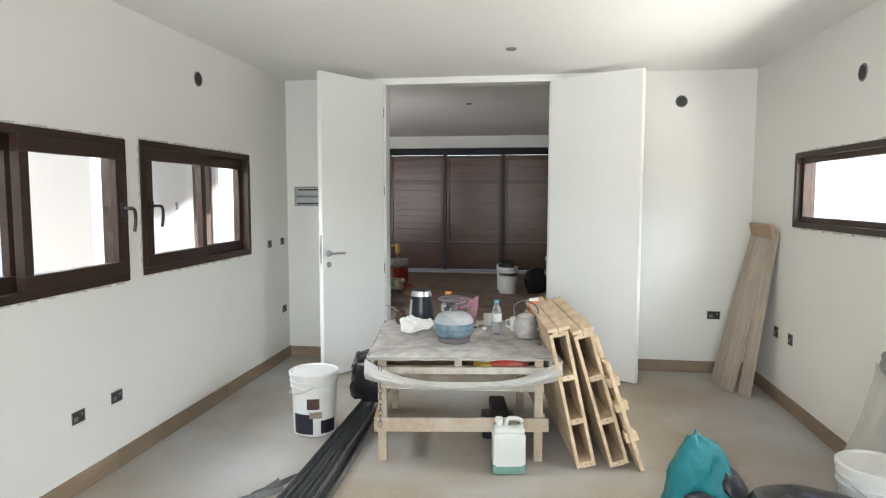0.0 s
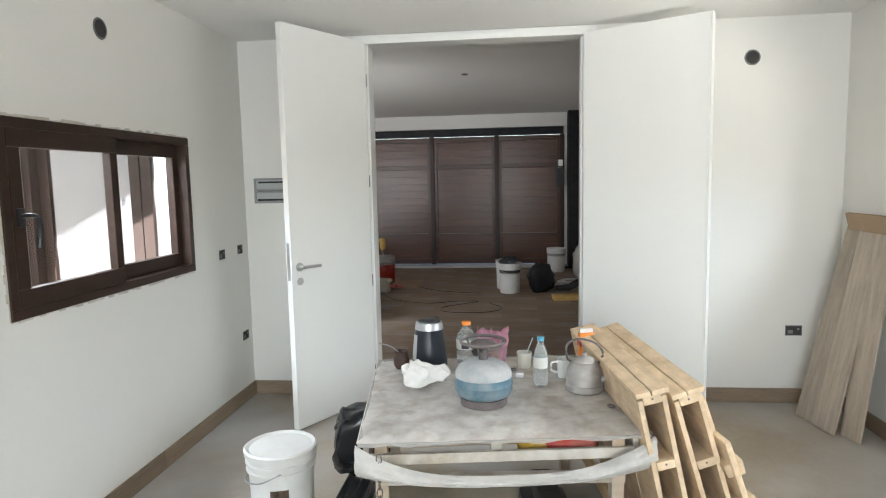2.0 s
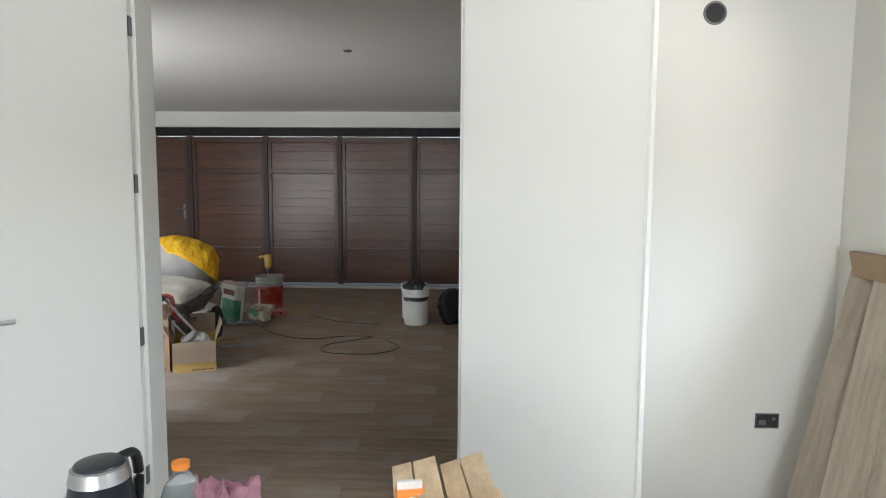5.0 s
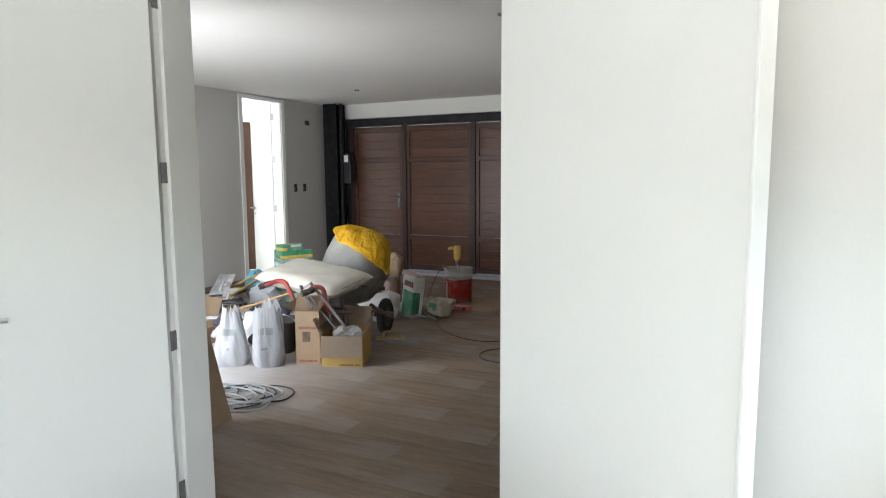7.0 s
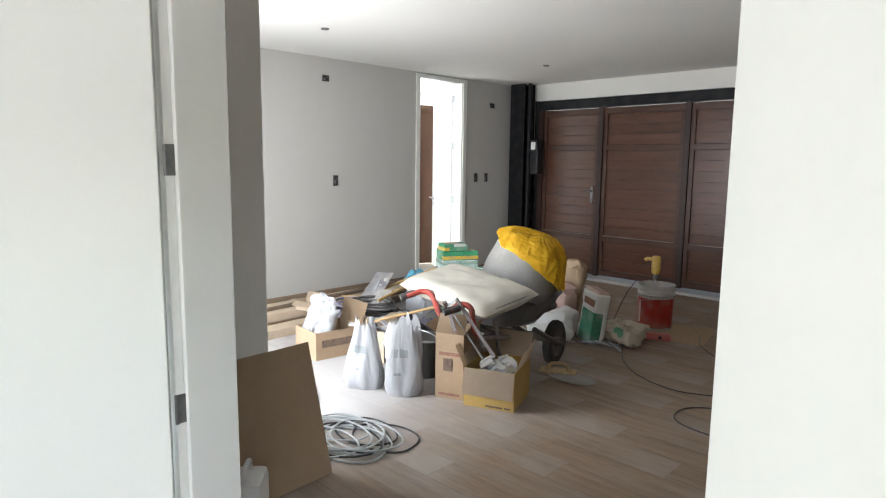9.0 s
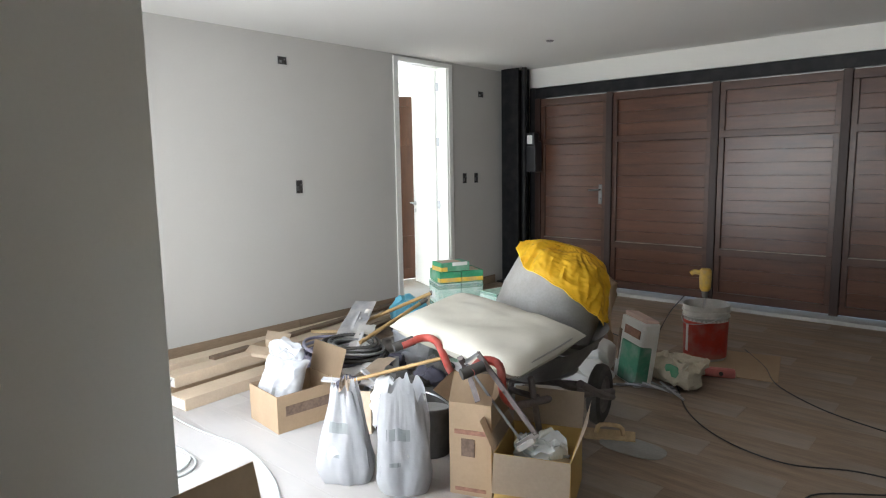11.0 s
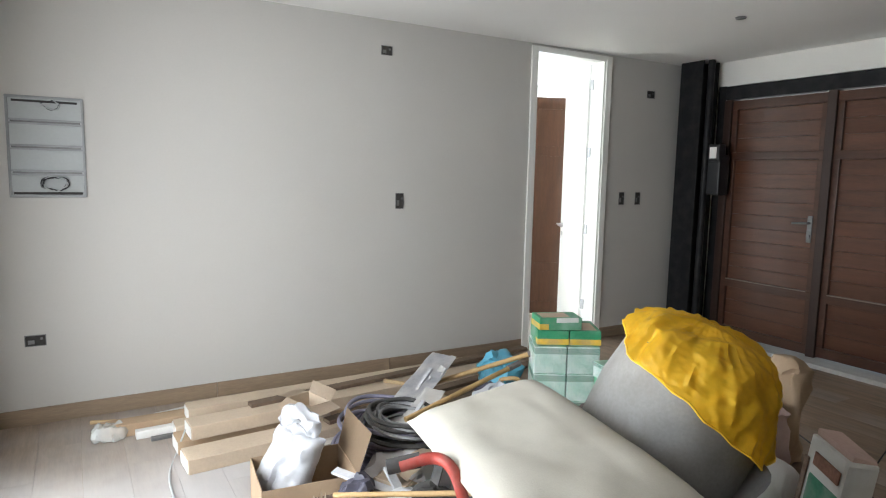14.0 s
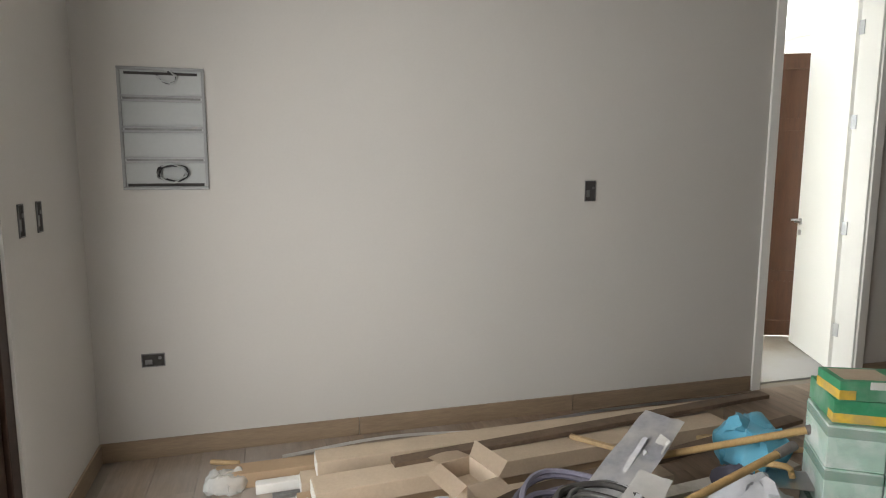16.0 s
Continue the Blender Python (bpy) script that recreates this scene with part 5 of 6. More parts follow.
part("tray", bm, "cement", wb, "dusty grey steel tray", smooth=True)
part("tray_floor", lathe(B(), [(0, 0.365), (0.23, 0.365), (0.23, 0.37), (0, 0.37)], 28, pose(-2.27, 8.1, 0)), "cement", wb)
wheel = part("tyre", lathe(B(), [(0.1, -0.03), (0.135, -0.038), (0.16, -0.025), (0.167, 0), (0.16, 0.025), (0.135, 0.038), (0.1, 0.03)], 36, pose(-2.06, 8.43, 0.168, 0, 90, 12)), "rubber", wb, "dusty black tyre", smooth=True)
part("rim", lathe(B(), [(0.0, -0.035), (0.025, -0.035), (0.03, -0.015), (0.085, -0.012), (0.105, -0.03), (0.105, 0.03), (0.085, 0.012), (0.03, 0.015), (0.025, 0.035), (0, 0.035)], 28, pose(-2.06, 8.43, 0.168, 0, 90, 12)), "rust", wheel, smooth=True)
part("fork", tube(B(), [(-1.97, 8.05, 0.35), (-1.965, 8.25, 0.24), (-1.985, 8.43, 0.168)], 0.02, 8, 4), "rust", wb, smooth=True)
part("fork", tube(B(), [(-2.17, 8.05, 0.35), (-2.16, 8.25, 0.24), (-2.135, 8.43, 0.168)], 0.02, 8, 4), "rust", wb, smooth=True)

c0, ux, uy = Vector((-2.39, 7.82, 0.6)), Vector((0.86, -0.05, -0.085)).normalized(), Vector((-0.08, 0.5, 0.085))
uy = (uy - ux * uy.dot(ux)).normalized()
SM = Matrix.Translation(c0) @ Matrix((ux, uy, ux.cross(uy))).transposed().to_4x4()
o = thing("filled_sack", "full cream cloth sack lying across the wheelbarrow", "sack", SM)
part("sack_body", sag_sack(0.86, 0.54, 0.15, 0.014, 4), "canvas", o, smooth=True)
part("seam", tube(B(), [(0.40, -0.25, 0.01), (0.415, -0.1, 0.02), (0.418, 0.1, 0.02), (0.40, 0.25, 0.01)], 0.004, 6, 5), "cement", o, smooth=True)

# grey drum behind it, under a yellow tarpaulin
ax = Vector((0.2, 0.2, 0.95)).normalized()
DM = Matrix.Translation((-2.43, 8.43, 0.485)) @ ax.to_track_quat("Z", "Y").to_matrix().to_4x4()
o = thing("mixing_drum", "dusty grey steel mixing drum standing tilted", "mixer drum", DM)
part("upper_cone", lathe(B(), [(0.315, 0.0), (0.313, 0.03), (0.295, 0.2), (0.25, 0.38), (0.252, 0.395), (0.24, 0.395), (0.28, 0.2), (0.3, 0.02)], 40), "cement", o, smooth=True)
part("lower_cone", lathe(B(), [(0.31, -0.01), (0.3, -0.04), (0.24, -0.085), (0.15, -0.1), (0, -0.1)], 40), "cement", o, smooth=True)
part("belt", lathe(B(), [(0.316, -0.012), (0.33, -0.012), (0.33, 0.012), (0.316, 0.012)], 40), "rust", o, "dark rim band", smooth=True)


DOWN = DM.to_3x3().inverted() @ Vector((0.85, 0.3, 0))
SLUMP = math.atan2(DOWN.y, DOWN.x)


def tarp(u, v):
    a = 2 * math.pi * u
    ca, sa = math.cos(a), math.sin(a)
    low = (0.5 + 0.5 * math.cos(a - SLUMP)) ** 1.6
    th = radians(62 + 74 * low + 6 * math.sin(3 * a + 1)) * v ** 0.9
    rr, h = 0.3 * math.sin(min(th, math.pi / 2)) ** 0.8 + 0.04 * max(0.0, th - math.pi / 2), 0.3 + 0.2 * math.cos(th)
    q = (rr * ca, rr * sa, h)
    ridge = 0.3 - abs(noise.noise((2.2 * ca + 0.5 * v, 2.2 * sa, 3 + 0.7 * v)))
    ridge2 = 0.3 - abs(noise.noise((5.5 * ca + 1.2 * v, 5.5 * sa + 0.6 * v, 6 + 1.3 * v)))
    ridge3 = 0.25 - abs(noise.noise((q[0] * 8 + 4, q[1] * 5, q[2] * 9)))
    ridge4 = 0.2 - abs(noise.noise((q[0] * 30, q[1] * 22 + 7, q[2] * 30)))
    fold = max(-0.014, min(1, 1.8 * v) * (0.05 * ridge + 0.02 * ridge2) + 0.034 * ridge3 + 0.007 * ridge4)
    hem = v ** 6 * 0.03 * noise.noise((3 * ca, 3 * sa, 11))
    return ((rr + fold) * ca, (rr + fold) * sa, h + hem + fold * max(0.0, math.cos(th)))


t_ = thing("tarpaulin", "bright yellow tarpaulin thrown over the drum mouth", "tarpaulin", DM)
part("tarp_sheet", sheet(tarp, 240, 84, 0.002), "yellow", t_, smooth=True)
part("hem", tube(B(), [tarp(k / 96, 0.995) for k in range(96)], 0.004, 6, closed=True), "yellow", t_, "rolled hem", smooth=True)


# cartons in front
carton(pose(-1.90, 7.58, 0, 0, 0, 22), "ochre cardboard box with its flaps open", 0.32, 0.36, 0.24, "cardyellow", (166, 18, 20, 25), skirt="cardlight", prints=(((-0.12, -0.1835, 0.19), (0.05, -0.1805, 0.215), "ink"), ((-0.02, -0.1835, 0.012), (0.09, -0.1805, 0.022), "ink"), ((0.1, -0.1835, 0.012), (0.14, -0.1805, 0.022), "ink")))
o = tagged(part("wrapping", crumple(blob(0.2, 0.2, 0.1, 0.04, 14, 3), 0.01, 40, 2), "clearfilm", smooth=True), "crumpled clear wrapping inside the open box", "plastic wrap")
o.matrix_world = pose(-1.9, 7.58, 0.16)
o = tagged(part("box_filling", blob(0.29, 0.33, 0.16, 0.01, 8, 2), "cardlight", smooth=True), "folded cardboard filling inside the open box", "cardboard")
o.matrix_world = pose(-1.9, 7.58, 0.005, 0, 0, 22)
carton(pose(-2.17, 7.50, 0, 0, 0, 22), "tall brown cardboard box with one flap bent open", 0.19, 0.3, 0.42, "card", (-35, 30, None, 60), prints=(((-0.07, -0.1535, 0.28), (0.07, -0.1505, 0.3), "inkred"), ((-0.04, -0.1535, 0.18), (0.02, -0.1505, 0.26), "ink"), ((-0.07, -0.1535, 0.02), (0.07, -0.1505, 0.035), "inkred")))
carton(pose(-3.46, 7.40, 0, 0, 0, -6), "torn open cardboard box stuffed with plastic bags", 0.33, 0.40, 0.21, "card", (None, None, 16, None), prints=(((0.1655, -0.15, 0.09), (0.1685, 0.16, 0.145), "ink"),))
o = thing("plastic_bag", "thin white plastic bag slumped over the box rim", "bag", pose(-3.53, 7.36, 0.2, 62, 8, 28))
part("bag_body", crumple(sag_sack(0.25, 0.3, 0.13, 0.03, 9), 0.012, 9, 4), "thinbag", o, smooth=True)
part("bag_neck", crumple(blob(0.2, 0.12, 0.12, 0.035, 10, 3, nu=44, nv=26), 0.01, 20, 2), "thinbag", o, smooth=True, m=pose(-0.03, 0.17, -0.04))
part("bag_filling", blob(0.22, 0.24, 0.07, 0.01, 9, 5), "wplastic", o, smooth=True, m=pose(0, -0.02, -0.035))


def shopping_bag(m, h, w, seed, label, material="wbag", taper=0.5):
    """A standing plastic bag, full below, gathered and crumpled at its mouth."""
    o = thing("plastic_sack", label, "bag", m, "white plastic sacks")
    def f(u, v):
        a = 2 * math.pi * u
        fat = (1 - taper * v ** 1.3) * (0.8 + 0.2 * math.sin(min(1, v * 5) * math.pi / 2))
        k = 1 + 0.16 * noise.noise((2 * math.cos(a) + seed, 2 * math.sin(a), v * 2)) + 0.06 * (0.5 - abs(noise.noise((5 * math.cos(a) + seed, 5 * math.sin(a), v * 2.5)))) + 0.022 * noise.noise((9 * math.cos(a) + seed, 9 * math.sin(a), v * 7))
        p = 2.8
        q = (abs(math.cos(a)) ** p + abs(math.sin(a)) ** p) ** (-1 / p)
        return (w / 2 * fat * k * q * math.cos(a), w * 0.36 * fat * k * q * math.sin(a), h * v + h * v ** 4 * (0.06 * math.sin(2 * a + seed) + 0.12 * noise.noise((4 * math.cos(a), 4 * math.sin(a), seed))) + 0.002)
    part("bag_body", sheet(f, 96, 36, 0.0012), material, o, smooth=True)
    part("bag_filling", blob(w * 0.8, w * 0.58, h * 0.55, 0.02, 8, seed), "wplastic" if material == "wbag" else "card", o, smooth=True)
    for z0, z1, a0, a1 in ((0.55, 0.66, 0.66, 0.8), (0.3, 0.34, 0.68, 0.74)):
        part("bag_print", sheet(lambda u, v, z0=z0, z1=z1, a0=a0, a1=a1: tuple(Vector(f(a0 + (a1 - a0) * u, z0 + (z1 - z0) * v)) * 1.012), 6, 4, 0.0006), "pvcgrey", o)
    return o


shopping_bag(pose(-2.66, 7.12, 0, 0, 0, 35), 0.44, 0.27, 1.0, "white plastic sack standing open with dark contents", taper=0.6)
shopping_bag(pose(-2.38, 7.22, 0, 0, 0, 40), 0.46, 0.25, 5.0, "white plastic sack with faint grey print", taper=0.22)
shopping_bag(pose(-2.78, 7.24, 0, 0, 0, 10), 0.40, 0.16, 9.0, "crumpled brown paper sack beside white bags", "cardlight")
o = thing("rubber_bucket", "black rubber builder's bucket with grey dust inside", "bucket", pose(-2.56, 7.58, 0))
part("bucket_body", lathe(B(), [(0, 0), (0.11, 0), (0.16, 0.26), (0.168, 0.262), (0.168, 0.27), (0.152, 0.266), (0.105, 0.02), (0, 0.02)], 32), "rubber", o, smooth=True)
part("content", lathe(B(), [(0, 0.2), (0.135, 0.2), (0.13, 0.19), (0, 0.19)], 24), "cement", o)
part("bail", tube(B(), [(-0.165, 0, 0.26), (-0.12, -0.05, 0.32), (0, -0.08, 0.34), (0.12, -0.05, 0.32), (0.165, 0, 0.26)], 0.004, 6, 5), "galv", o, smooth=True)
# hacksaw hanging over the box
o = thing("hacksaw", "steel hacksaw with worn red and white frame", "saw", pose(-2.03, 7.42, 0.42, 0, 52, 20))
part("saw_frame", bar(B(), (-0.22, 0, 0.08), (0.2, 0, 0.08), 0.012, 0.022, 0.002), "rust", o)
part("saw_post", bx((-0.225, -0.006, 0), (-0.205, 0.006, 0.085), 0.002), "steel", o)
part("saw_post", bx((0.185, -0.006, -0.02), (0.21, 0.006, 0.085), 0.002), "steel", o)
part("blade", bx((-0.21, -0.001, 0), (0.2, 0.001, 0.012)), "dull", o)
part("saw_grip", bx((0.2, -0.012, -0.03), (0.225, 0.012, 0.06), 0.006), "pailgrey", o, "pale plastic grip")
o = thing("try_square", "small steel bracket lying on the cartons", "bracket", pose(-2.18, 7.42, 0.56, 30, 40, -30))
part("arm", bx((0, -0.012, 0), (0.18, 0.012, 0.004), 0.001), "rust", o)
part("arm_short", bx((0, -0.012, 0.004), (0.02, 0.012, 0.1), 0.001), "rust", o)

# litter between cartons and wall
def hank(name, label, c, r, n, rad, material, seed, spread=0.04, squash=0.75, lift=0.012):
    """A loose hank of cable or conduit: one closed loop a turn."""
    o = thing(name, label, "cable", pose(*c))
    rng = random.Random(seed)
    for k in range(n):
        rr, ph = r * rng.uniform(0.75, 1.1), rng.uniform(0, 6)
        cx, cy = rng.uniform(-spread, spread), rng.uniform(-spread, spread)
        rise = lift * k * rng.uniform(0.6, 1)
        pts = [(cx + rr * math.cos(a) * (1 + 0.06 * math.sin(3 * a + ph)), cy + squash * rr * math.sin(a) * (1 + 0.06 * math.cos(2 * a + ph)), rad + rise + 0.5 * lift * (1 + math.sin(a + ph))) for a in np.linspace(0, 2 * math.pi, 41)[:-1]]
        part("turn", tube(B(), pts, rad, 6, closed=True), material, o, smooth=True)
    return o


hank("conduit_hank", "hank of grey and violet plastic conduit", (-3.70, 7.93, 0.0), 0.29, 22, 0.011, "conduit", 3, lift=0.0125)
hank("hose_hank", "hank of black hose lying over conduit", (-3.62, 7.97, 0.1), 0.24, 14, 0.0115, "rubber", 8, lift=0.0145)
hank("cable_hank", "hank of dark grey cable over the hose", (-3.6, 7.98, 0.22), 0.2, 7, 0.009, "dull", 28, lift=0.012)
hank("cable_coil", "loose coil of grey electric cable on floor", (-2.12, 6.52, 0.0), 0.26, 8, 0.0055, "pvcgrey", 11, spread=0.12, lift=0.004)
hank("cable_coil", "loose coil of dark electric cable on floor", (-2.0, 6.6, 0.0), 0.24, 4, 0.005, "blackplastic", 13, spread=0.14, lift=0.004)
hank("cable_ring", "wide ring of pale cable on floor", (-3.5, 6.6, 0.0), 0.23, 2, 0.006, "pvcgrey", 17, spread=0.03, lift=0.004)


def cord(label, pts, r=0.004, material="blackplastic", name="extension_cable"):
    o = thing(name, label, "cable")
    part("cable_run", tube(B(), pts, r, 6, 6), material, o, smooth=True)


cord("pale electric cable winding over the floor", [(-2.6, 6.72, 0.006), (-2.9, 6.88, 0.006), (-3.3, 6.97, 0.006), (-3.7, 6.93, 0.006), (-4.05, 6.93, 0.006), (-4.32, 7.0, 0.006), (-4.22, 7.03, 0.16)], 0.005, "pvcgrey")
cord("black power cord lying across the garage floor", [(-1.95, 9.26, 0.005), (-1.72, 8.86, 0.005), (-1.45, 8.62, 0.005), (-1.15, 8.54, 0.005), (-0.87, 8.66, 0.005), (-0.6, 8.66, 0.005), (-0.72, 8.5, 0.012), (-0.99, 8.29, 0.005), (-0.92, 8.04, 0.005), (-0.5, 8.02, 0.005), (-0.3, 8.25, 0.005), (-0.45, 8.5, 0.012)])
cord("black drill cord looping from the bucket", [(-2.16, 9.9, 0.46), (-2.28, 9.92, 0.3), (-2.38, 9.9, 0.05), (-2.3, 9.75, 0.006), (-2.2, 9.68, 0.006), (-2.5, 9.95, 0.006), (-2.9, 10.2, 0.006)])
cord("dark cord trailing beside the red bucket", [(-1.85, 10.35, 0.006), (-1.62, 10.0, 0.006), (-1.47, 9.68, 0.006), (-1.2, 9.42, 0.006), (-0.94, 9.29, 0.006), (-0.6, 9.2, 0.006)])
for i, (b0, b1, w, z) in enumerate((((-3.66, 7.83, 0.1), (-3.95, 8.39, 0.46), 0.16, 0), ((-3.42, 7.72, 0.1), (-3.72, 8.2, 0.36), 0.12, 1), ((-3.86, 8.0, 0.12), (-3.84, 8.32, 0.42), 0.07, 2))):
    a, b = Vector(b0), Vector(b1)
    d = (b - a)
    mm = Matrix.Translation(a) @ d.to_track_quat("X", "Z").to_matrix().to_4x4()
    o = thing("plastic_strip", "dusty grey plastic strip sticking up from the litter", "plastic strip", mm, "plastic strips")
    part("strip_body", sheet(lambda u, v, L=d.length, w=w, i=i: (L * u, w * (v - 0.5) * (1 + 0.15 * math.sin(3 * u)), 0.02 * math.sin(4 * u + i) + 0.01 * noise.noise((u * 6, v * 4, i))), 16, 6, 0.002), "stripgrey" if i == 0 else "film", o, smooth=True)
    part("strip_rib", bar(B(), (0, 0, 0.004), (d.length * 0.8, 0, 0.012), 0.02, 0.01), "stripgrey", o)
o = tagged(part("plastic_bag", crumple(blob(0.4, 0.3, 0.22, 0.05, 7, 12), 0.012, 24, 3), "wbag", smooth=True), "half-full white plastic bag among the litter", "bag")
o.matrix_world = pose(-3.3, 7.82, 0, 0, 0, 25)
o = tagged(part("plastic_bag", crumple(blob(0.3, 0.26, 0.3, 0.05, 7, 22), 0.012, 24, 5), "wbag", smooth=True), "white plastic bag beside the buckets", "bag")
o.matrix_world = pose(-2.88, 7.66, 0, 0, 0, 25)
carton(pose(-3.05, 7.56, 0, 0, 0, 30), "small white carton among litter", 0.16, 0.2, 0.24, "cardlight", (None, 40, 100, None))
carton(pose(-4.05, 7.62, 0.2, 0, 0, 15), "small torn carton lying on long boxes", 0.2, 0.14, 0.08, "cardlight", (120, 100, 30, 100))
for i, (a, b, r) in enumerate((((-3.43, 7.88, 0.34), (-3.56, 8.56, 0.45), 0.0135), ((-3.92, 8.3, 0.3), (-3.62, 8.74, 0.49), 0.0135), ((-2.95, 7.35, 0.33), (-2.46, 7.62, 0.5), 0.0095))):
    o = thing("shovel" if i < 2 else "broom_stick", "yellow wooden tool handle lying over litter", "tool handle", group="tool handles")
    part("shaft", tube(B(), [a, b], r, 10), "handlewood", o, smooth=True)
    part("ferrule", tube(B(), [Vector(b), Vector(b) + (Vector(b) - Vector(a)).normalized() * 0.09], r * 1.25, 10), "rust", o, smooth=True)
o = tagged(part("blue_bag", crumple(blob(0.26, 0.2, 0.2, 0.05, 9, 31, 3.5), 0.016, 24, 3), "blue", smooth=True), "crumpled blue plastic bag beside green boxes", "bag")
o.matrix_world = pose(-3.84, 8.7, 0.24)
o = tagged(part("plastic_bag", crumple(blob(0.26, 0.22, 0.38, 0.05, 11, 36), 0.02, 26, 3), "thinbag", smooth=True), "white printed plastic bag among tools", "bag")
o.matrix_world = pose(-3.52, 8.47, 0.0)
o = tagged(part("plastic_bag", crumple(blob(0.2, 0.16, 0.18, 0.04, 10, 37), 0.012, 26, 3), "navy", smooth=True), "dark blue plastic bag among tools", "bag")
o.matrix_world = pose(-3.74, 8.6, 0.13)
o = tagged(part("grey_cloth", crumple(blob(0.34, 0.24, 0.16, 0.04, 8, 41), 0.012, 26, 7), "cement", smooth=True), "heap of dark grey rags among tools", "rags")
o.matrix_world = pose(-3.78, 8.58, 0.0)
o = thing("steel_trowel", "steel float lying on the rags", "trowel", pose(-3.66, 8.66, 0.3, 10, -14, 30))
part("blade", bx((-0.14, -0.06, 0), (0.14, 0.06, 0.002)), "steel", o)
part("grip", tube(B(), [(-0.06, 0, 0.01), (-0.05, 0, 0.05), (0.05, 0, 0.05), (0.06, 0, 0.01)], 0.012, 8, 3), "handlewood", o, smooth=True)

rng = random.Random(21)
SCRAPS = (("card", "torn piece of brown cardboard in the litter", "cardboard"), ("wbag", "crumpled white bag in the litter", "bag"), ("dull", "dark metal offcut in the litter", "metal scrap"), ("stripgrey", "grey plastic offcut in the litter", "plastic scrap"), ("navy", "dark cloth scrap in the litter", "cloth"), ("cardlight", "torn paper sack in the litter", "paper"), ("rubber", "black rubber scrap in the litter", "scrap"))
for i in range(40):
    mt, lb, ct = SCRAPS[i % 7]
    x, y_ = -3.3 + rng.uniform(0.02, 0.85), 7.78 + rng.uniform(-0.3, 0.62)
    if x < -3.2 and y_ < 7.62:
        y_ = 7.66
    z = rng.uniform(0.0, 0.24)
    sx, sy, sz = rng.uniform(0.1, 0.26), rng.uniform(0.06, 0.16), rng.uniform(0.04, 0.13)
    if mt in ("dull", "stripgrey"):
        bm = bx((-sx, -0.02, 0), (sx, 0.02, 0.012), 0.002)
    elif mt in ("card", "cardlight"):
        bm = crumple(sheet(lambda u, v: (sx * (u - 0.5), 1.6 * sy * (v - 0.5), 0.03 * math.sin(3 * u)), 8, 8, 0.003), 0.02, 9, i, False)
    else:
        bm = crumple(blob(sx, sy * 1.5, sz, 0.035, 10, i, 2.6, 24, 14), 0.012, 30, i)
    o = tagged(part("scrap", bm, mt, smooth=mt not in ("dull", "stripgrey")), lb, ct, "litter")
    o.matrix_world = pose(x, y_, z, rng.uniform(-25, 25), rng.uniform(-25, 25), rng.uniform(0, 360))
for i, (x0, y0, x1, y1, z) in enumerate(((-4.0, 7.7, -4.3, 9.4, 0.16), (-3.95, 7.5, -4.1, 9.2, 0.05), (-4.42, 7.4, -4.62, 9.5, 0.16))):
    o = thing("wood_board", "dark weathered board lying on long cartons", "board", group="dark boards")
    part("board_body", bar(B(), (x0, y0, z), (x1, y1, z + 0.02), 0.07, 0.022, 0.003), "greywood" if i == 1 else "darkboard", o)
# long cartons and mouldings along the west wall
for i, (x, y0, y1, w, h, z, mt, rz) in enumerate(((-4.72, 6.66, 9.0, 0.11, 0.07, 0, "card", 1.0), (-4.58, 7.09, 9.2, 0.13, 0.075, 0.078, "cardlight", 1.5), (-4.56, 7.02, 9.0, 0.12, 0.075, 0, "cardlight", 1.5), (-4.33, 7.06, 9.1, 0.15, 0.075, 0.078, "cardlight", 4.0), (-4.12, 7.01, 8.6, 0.17, 0.075, 0, "cardlight", 4.0), (-4.36, 7.0, 8.8, 0.15, 0.074, 0, "card", 3.0))):
    o = thing("long_carton", "long flat carton of mouldings lying on floor", "carton", pose(x, y0, z, 0, 0, rz), "long cartons")
    part("carton_body", crumple(bx((-w / 2, 0, 0.0), (w / 2, y1 - y0, h), 0.004), 0.002, 6, i), mt, o)
    part("end_label", bx((-w / 2 + 0.008, -0.0035, 0.008), (w / 2 - 0.008, -0.0005, h - 0.008)), "wplastic", o, "white end of the carton")
o = thing("white_moulding", "white plastic moulding lying on floor", "moulding", pose(-4.62, 6.83, 0, 0, 0, 2))
part("moulding_body", bx((-0.025, 0, 0), (0.025, 2.1, 0.045), 0.006), "wplastic", o)
o = thing("dark_moulding", "dark metal strip lying on floor", "moulding", pose(-4.55, 6.9, 0, 0, 0, 2))
part("strip_body", bx((-0.015, 0, 0), (0.015, 1.6, 0.02), 0.003), "dull", o)
o = tagged(part("plastic_wrap", crumple(blob(0.13, 0.17, 0.085, 0.03, 12, 6), 0.012, 30, 3), "clearfilm", smooth=True), "clear wrap round the end of a carton", "plastic wrap")
o.matrix_world = pose(-4.68, 6.7, 0.002)
cord("pale wooden batten end in a wrap", [(-4.95, 6.62, 0.012), (-4.9, 6.75, 0.012)], 0.012, "rawwood", "batten")
